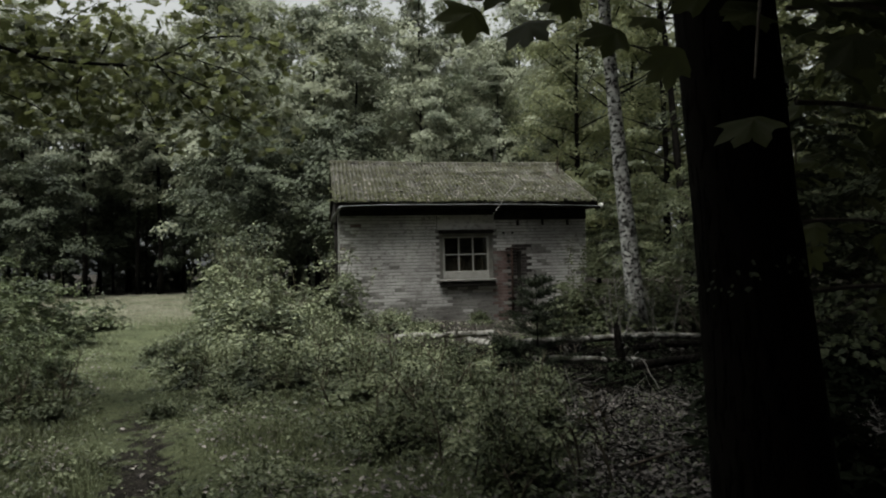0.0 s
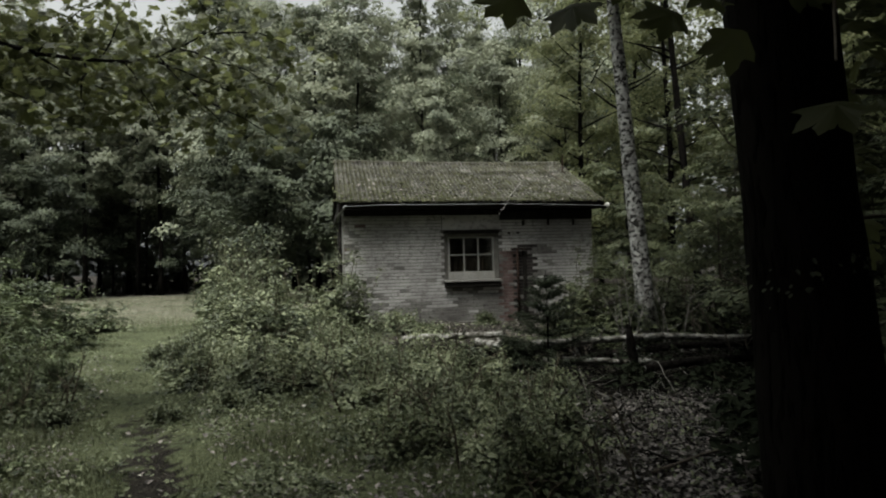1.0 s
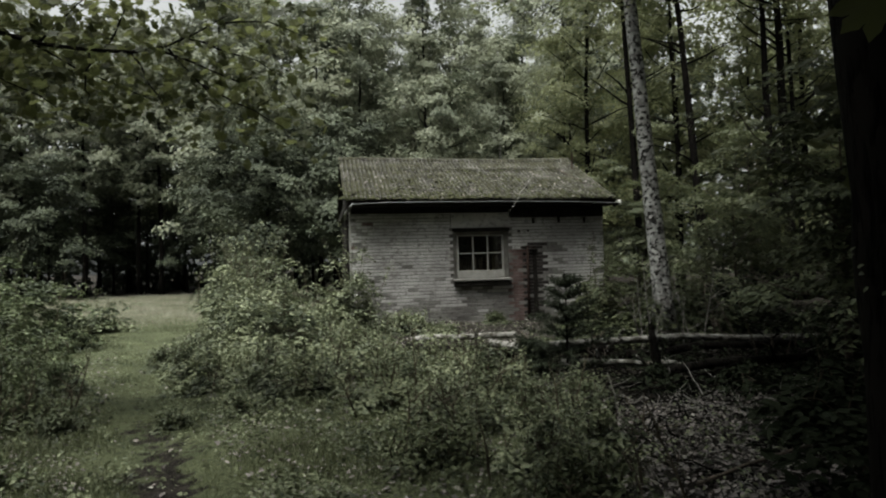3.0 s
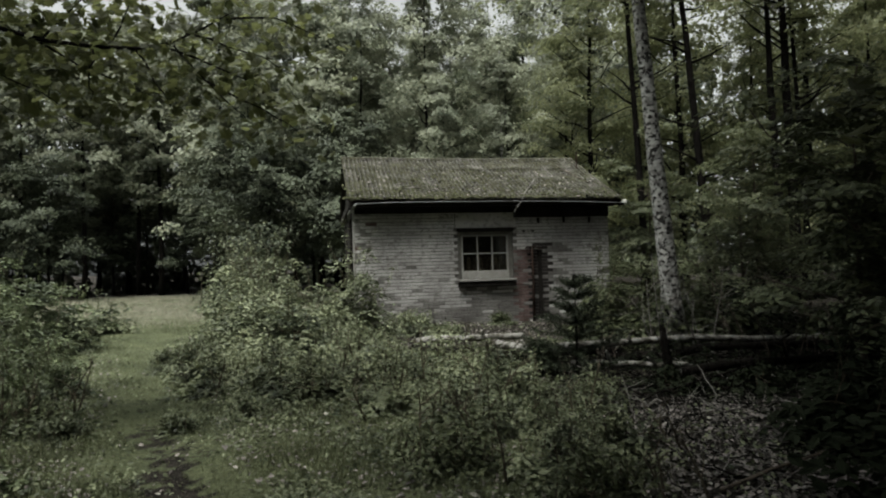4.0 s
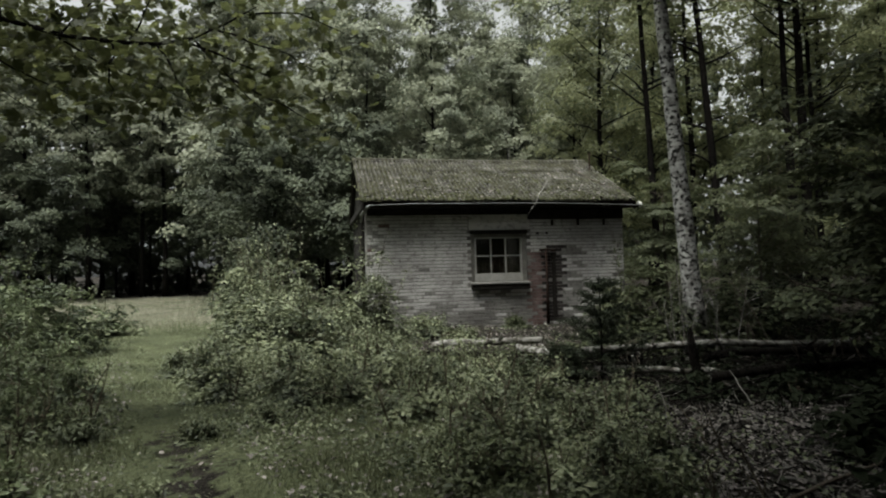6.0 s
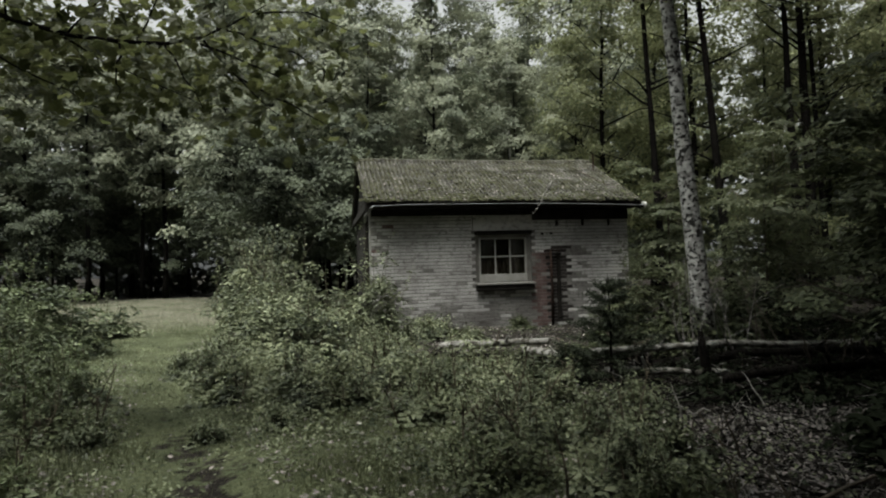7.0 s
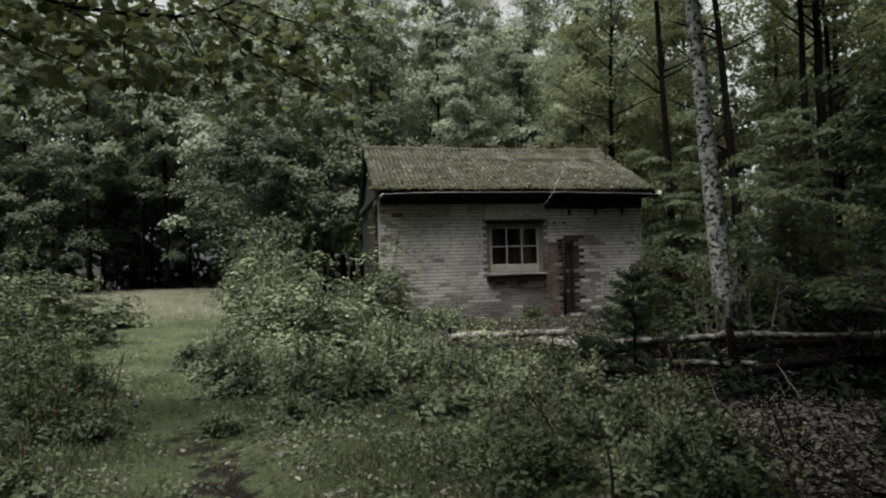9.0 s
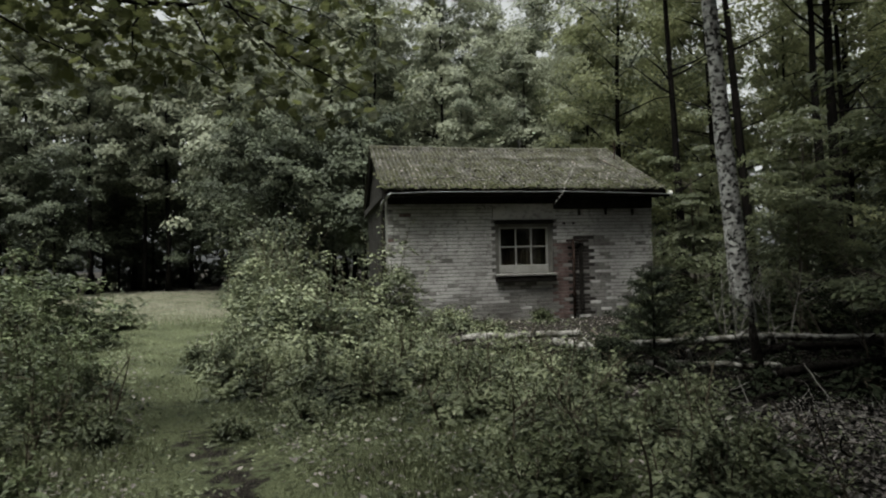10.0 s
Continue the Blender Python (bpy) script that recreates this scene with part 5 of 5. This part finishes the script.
stump(2.1, 7.6, 0.62)
silver = "weathered pale log lying before the hut"
log(501, lay(-0.8, 10.45, 0.1), lay(0.78, 9.85, 0.22), 0.06, silver, PALE_WOOD)
log(502, lay(-0.9, 10.3, 0.04), lay(0.6, 9.6, 0.06), 0.06, "mossy dark log lying before the hut", BARK)
log(503, lay(0.35, 9.45, 0.22), lay(0.95, 8.2, 0.16), 0.055, silver, PALE_WOOD)
log(504, lay(1.0, 8.25, 0.33), lay(4.9, 9.5, 0.1), 0.05, "long pale weathered trunk lying on brushwood", PALE_WOOD)
log(505, lay(1.1, 8.1, 0.16), lay(2.3, 7.6, 0.14), 0.04, silver, PALE_WOOD)
# Logs 506 and 507 are near black, added where brushwood is only dark.
log(506, lay(1.6, 8.5, 0.09), lay(5.4, 8.9, 0.09), 0.06, "near-black log added for shade in brushwood", BARK)
log(507, lay(2.2, 7.4, 0.08), lay(5.5, 7.9, 0.1), 0.05, "near-black log added for shade in brushwood", BARK)
log(508, lay(4.6, 9.45, 0.1), lay(7.5, 10.5, 0.1), 0.055, "long pale weathered trunk lying on brushwood", PALE_WOOD)
log(509, lay(0.2, 9.2, 0.07), lay(1.9, 9.0, 0.07), 0.09, "mossy dark log lying before the hut", BARK)


def stick(seed, a, e, r, mat, label):
    rng = np.random.default_rng(seed)
    a, e = np.array(a), np.array(e)
    q = np.linspace(0, 1, 6)[:, None]
    pts = a + (e - a) * q + np.cumsum(rng.normal(size=(6, 3)), 0) * 0.008
    b = Buf().tube(pts, np.linspace(r, r * 0.6, 6), 7)
    for _ in range(3):
        b.tube(wander(pts[rng.integers(1, 5)], e - a + rng.normal(size=3) * 0.4, 0.18, 2, rng), [r * 0.5, r * 0.35, r * 0.2], 5)
    tagged(part("fallen_branch", b, mat, None, "", True), label, "branch", "fallen branches")


stick(601, lay(0.72, 6.05, 0.03), lay(1.15, 6.36, 0.15), 0.014, PALE_WOOD, "pale broken branch lying on leaf litter")
stick(602, lay(0.62, 8.9, 0.35), lay(0.8, 8.0, 0.05), 0.013, PALE_WOOD, "pale broken branch leaning on logs")
stick(603, lay(0.75, 9.0, 0.42), lay(1.15, 7.7, 0.06), 0.016, TWIG, "dark broken branch leaning on logs")
stick(604, lay(1.0, 7.2, 0.08), lay(2.4, 7.0, 0.1), 0.018, BARK, "dark branch lying on leaf litter")
stick(605, lay(1.7, 6.8, 0.06), lay(2.9, 7.3, 0.2), 0.014, BARK, "dark branch lying on leaf litter")
stick(606, lay(1.2, 4.2, 0.03), lay(2.2, 4.7, 0.08), 0.014, TWIG, "dark branch lying on leaf litter")


def stuff(name, buf, mat, label, category):
    tagged(part(name, buf, mat), label, category, kind="stuff")


def brushwood():
    rng = np.random.default_rng(13)
    for mat, n, name in ((BARK, 2600, "dark"), (PALE_TWIG, 420, "pale")):
        b = Buf()
        for _ in range(n):
            x, y = rng.uniform(0.6, 6.0), rng.uniform(4.2, 9.6)
            if x < 0.12 * (y - 5) + 0.6:
                continue
            # Near-black twigs crowd the log band in place of shade; pale ones thin out.
            if name == "pale" and y > 7.0 and rng.random() < 0.8:
                continue
            if name == "dark" and y < 6.4 and rng.random() < 0.6:
                continue
            pile = 0.28 * math.exp(-((y - 8.1) / 0.8) ** 2)
            p = np.array(lay(x, y, rng.uniform(0.0, 0.05 + pile)))
            az = rng.normal() * 0.8 + (0 if rng.random() < 0.5 else math.pi)
            pts = wander(p, (math.cos(az), math.sin(az), rng.normal() * 0.12), rng.uniform(0.1, 0.5), 4, rng, 0.38)
            pts[:, 2] = np.maximum(pts[:, 2], height(pts[:, 0], pts[:, 1]) + 0.005)
            r = rng.uniform(0.003, 0.009)
            b.tube(pts, np.linspace(r, r * 0.4, 5), 4)
        stuff("brushwood", b, mat, "tangled %s twigs strewn over the ground" % name, "twigs")


brushwood()


def dead_stems():
    rng = np.random.default_rng(27)
    b = Buf()
    for _ in range(380):
        x, y = rng.uniform(0.9, 4.4), rng.uniform(3.8, 6.8)
        if x < 0.12 * (y - 5) + 0.8:
            continue
        pts = wander(lay(x, y, -0.01), (rng.normal() * 0.5, rng.normal() * 0.5, 1), rng.uniform(0.08, 0.28), 5, rng, 0.45, -0.12)
        b.tube(pts, np.linspace(0.0036, 0.0012, 6), 4)
    stuff("dead_stems", b, PALE_TWIG, "pale dead stems standing in leaf litter", "weeds")


dead_stems()


def sown(n, rng, x0, x1, y0, y1, power=1.6):
    """Random places, thinning out with distance."""
    u = rng.uniform(0, 1, n)
    k = 1 - power
    y = (y0 ** k + u * (y1 ** k - y0 ** k)) ** (1 / k)
    x = x0 + (x1 - x0) * rng.uniform(0, 1, n)
    return x, y


def litter():
    rng = np.random.default_rng(17)
    for mat, n, name, lo, hi in ((LITTER, 80000, "brown", 0.018, 0.055), (PALE_LEAF, 1900, "pale", 0.035, 0.085)):
        x, y = sown(n, rng, -6, 7, 2.2, 16)
        # Litter is thinned round the logs so near-black mud stands in for shade.
        keep = rng.uniform(0, 1, n) < np.maximum(bareness(x, y), 0.32 if mat is LITTER else 0.09) * np.where(np.abs(x - path_x(y)) < 0.5, 0.1, 1) * np.where((x > 1.3) & (y > 6.5 + 0.3 * np.sin(x * 3)) & (y < 10.5), 0.04, 1)
        x, y = x[keep], y[keep]
        m = len(x)
        at = np.stack([x, y, height(x, y) + rng.uniform(0.006, 0.03, m)], -1)
        stuff("leaf_litter", Buf().leaves(at, rng.normal(size=(m, 3)) * 0.35 + (0, 0, 1), rng.uniform(lo, hi, m), OVAL, rng), mat, "fallen %s leaves covering the woodland floor" % name, "leaf litter")


litter()


def litter_behind():
    rng = np.random.default_rng(29)
    x, y = rng.uniform(-7, 7, 9000), rng.uniform(-6, 2.3, 9000)
    k = rng.uniform(0, 1, 9000) < np.maximum(bareness(x, y), 0.15)
    x, y = x[k], y[k]
    m = len(x)
    at = np.stack([x, y, height(x, y) + rng.uniform(0.006, 0.03, m)], -1)
    stuff("leaf_litter", Buf().leaves(at, rng.normal(size=(m, 3)) * 0.35 + (0, 0, 1), rng.uniform(0.02, 0.06, m), OVAL, rng), LITTER, "fallen brown leaves lying in the track", "leaf litter")


litter_behind()


def low_weeds():
    """Small broad leaves of clover, dock and bramble seedlings in patches over the turf."""
    rng = np.random.default_rng(23)
    x, y = sown(130000, rng, -8, 2.5, 2.4, 14)
    patch = np.sin(x * 2.7 + 1.1 * np.sin(y * 1.3)) * np.sin(y * 2.2 + 0.8 * np.sin(x * 1.9)) + 0.4 * np.sin(x * 7.1 + y * 5.3)
    away = smooth_step(np.abs(x - path_x(y)), 0.25, 1.0)
    k = (rng.uniform(-0.7, 1.0, len(x)) < patch) & (rng.uniform(0, 1, len(x)) < 0.4 + 0.6 * away) & (rng.uniform(0, 1, len(x)) < 1 - 0.8 * bareness(x, y))
    k &= (x > -2.7) | (y > 5.6) | (rng.uniform(0, 1, len(x)) < 0.22)
    x, y, p = x[k], y[k], patch[k]
    m = len(x)
    at = np.stack([x, y, height(x, y) + rng.uniform(0.01, 0.1, m) * np.clip(0.4 + p, 0.2, 1.2)], -1)
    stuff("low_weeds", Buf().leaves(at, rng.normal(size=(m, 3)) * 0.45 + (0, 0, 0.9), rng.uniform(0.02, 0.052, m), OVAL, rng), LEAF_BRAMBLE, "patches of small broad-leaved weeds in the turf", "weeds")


low_weeds()


def grass():
    blade = (np.array([(-0.035, 0, 0), (0.035, 0, 0), (0.026, 0.12, 0.55), (-0.026, 0.12, 0.55), (0, 0.4, 1.0)]), np.array([(0, 1, 2), (0, 2, 3), (3, 2, 4)]))
    tuft = (np.array([(-0.045, 0, 0), (0.045, 0, 0), (0.02, 0.2, 0.7), (-0.02, 0.3, 1.0)]), np.array([(0, 1, 2, 3)]))
    rng = np.random.default_rng(19)

    def rear(n):
        x, y = rng.uniform(-9, 2.5, n), rng.uniform(-5, 2.5, n)
        k = rng.uniform(0, 1, n) < np.clip(1 - 1.2 * bareness(x, y), 0, 1)
        x, y = x[k], y[k]
        m = len(x)
        b = Buf().leaves(np.stack([x, y, height(x, y) - 0.005], -1), rng.normal(size=(m, 3)) * (0.3, 0.3, 0) + (0, 0, 1), rng.uniform(0.03, 0.08, m), tuft, rng)
        stuff("short_grass", b, GRASS, "short trodden grass along the woodland track", "grass")

    def sow(n, x0, x1, y0, y1, lo, hi, mat, name, label, keep, power=1.6, tpl=blade):
        x, y = sown(n, rng, x0, x1, y0, y1, power)
        k = rng.uniform(0, 1, n) < keep(x, y)
        x, y = x[k], y[k]
        m = len(x)
        at = np.stack([x, y, height(x, y) - 0.005], -1)
        patch = 0.65 + 0.35 * np.sin(x * 2.1 + np.sin(y * 1.7)) * np.sin(y * 1.9 + 0.5)
        b = Buf().leaves(at, rng.normal(size=(m, 3)) * (0.3, 0.3, 0) + (0, 0, 1), patch * rng.uniform(lo, hi, m), tpl, rng)
        stuff(name, b, mat, label, "grass")

    sow(170000, -9, 2.5, 2.4, 20, 0.035, 0.1, GRASS, "short_grass", "short trodden grass along the woodland track", lambda x, y: np.clip(1 - 1.2 * bareness(x, y), 0, 1), tpl=tuft)
    off = lambda x, y: np.clip(1 - 1.3 * bareness(x, y), 0, 1) * smooth_step(np.abs(x - path_x(y)), 0.25, 1.1)
    sow(75000, -9, 2.5, 4.4, 18, 0.04, 0.14, GRASS, "tall_grass", "tall uncut grass beside the track", off)
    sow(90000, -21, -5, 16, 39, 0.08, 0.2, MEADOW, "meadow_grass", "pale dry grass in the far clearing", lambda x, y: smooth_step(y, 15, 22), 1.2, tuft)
    rear(40000)


grass()

# ---- bricks of the front wall ----
bricks(front_wall)
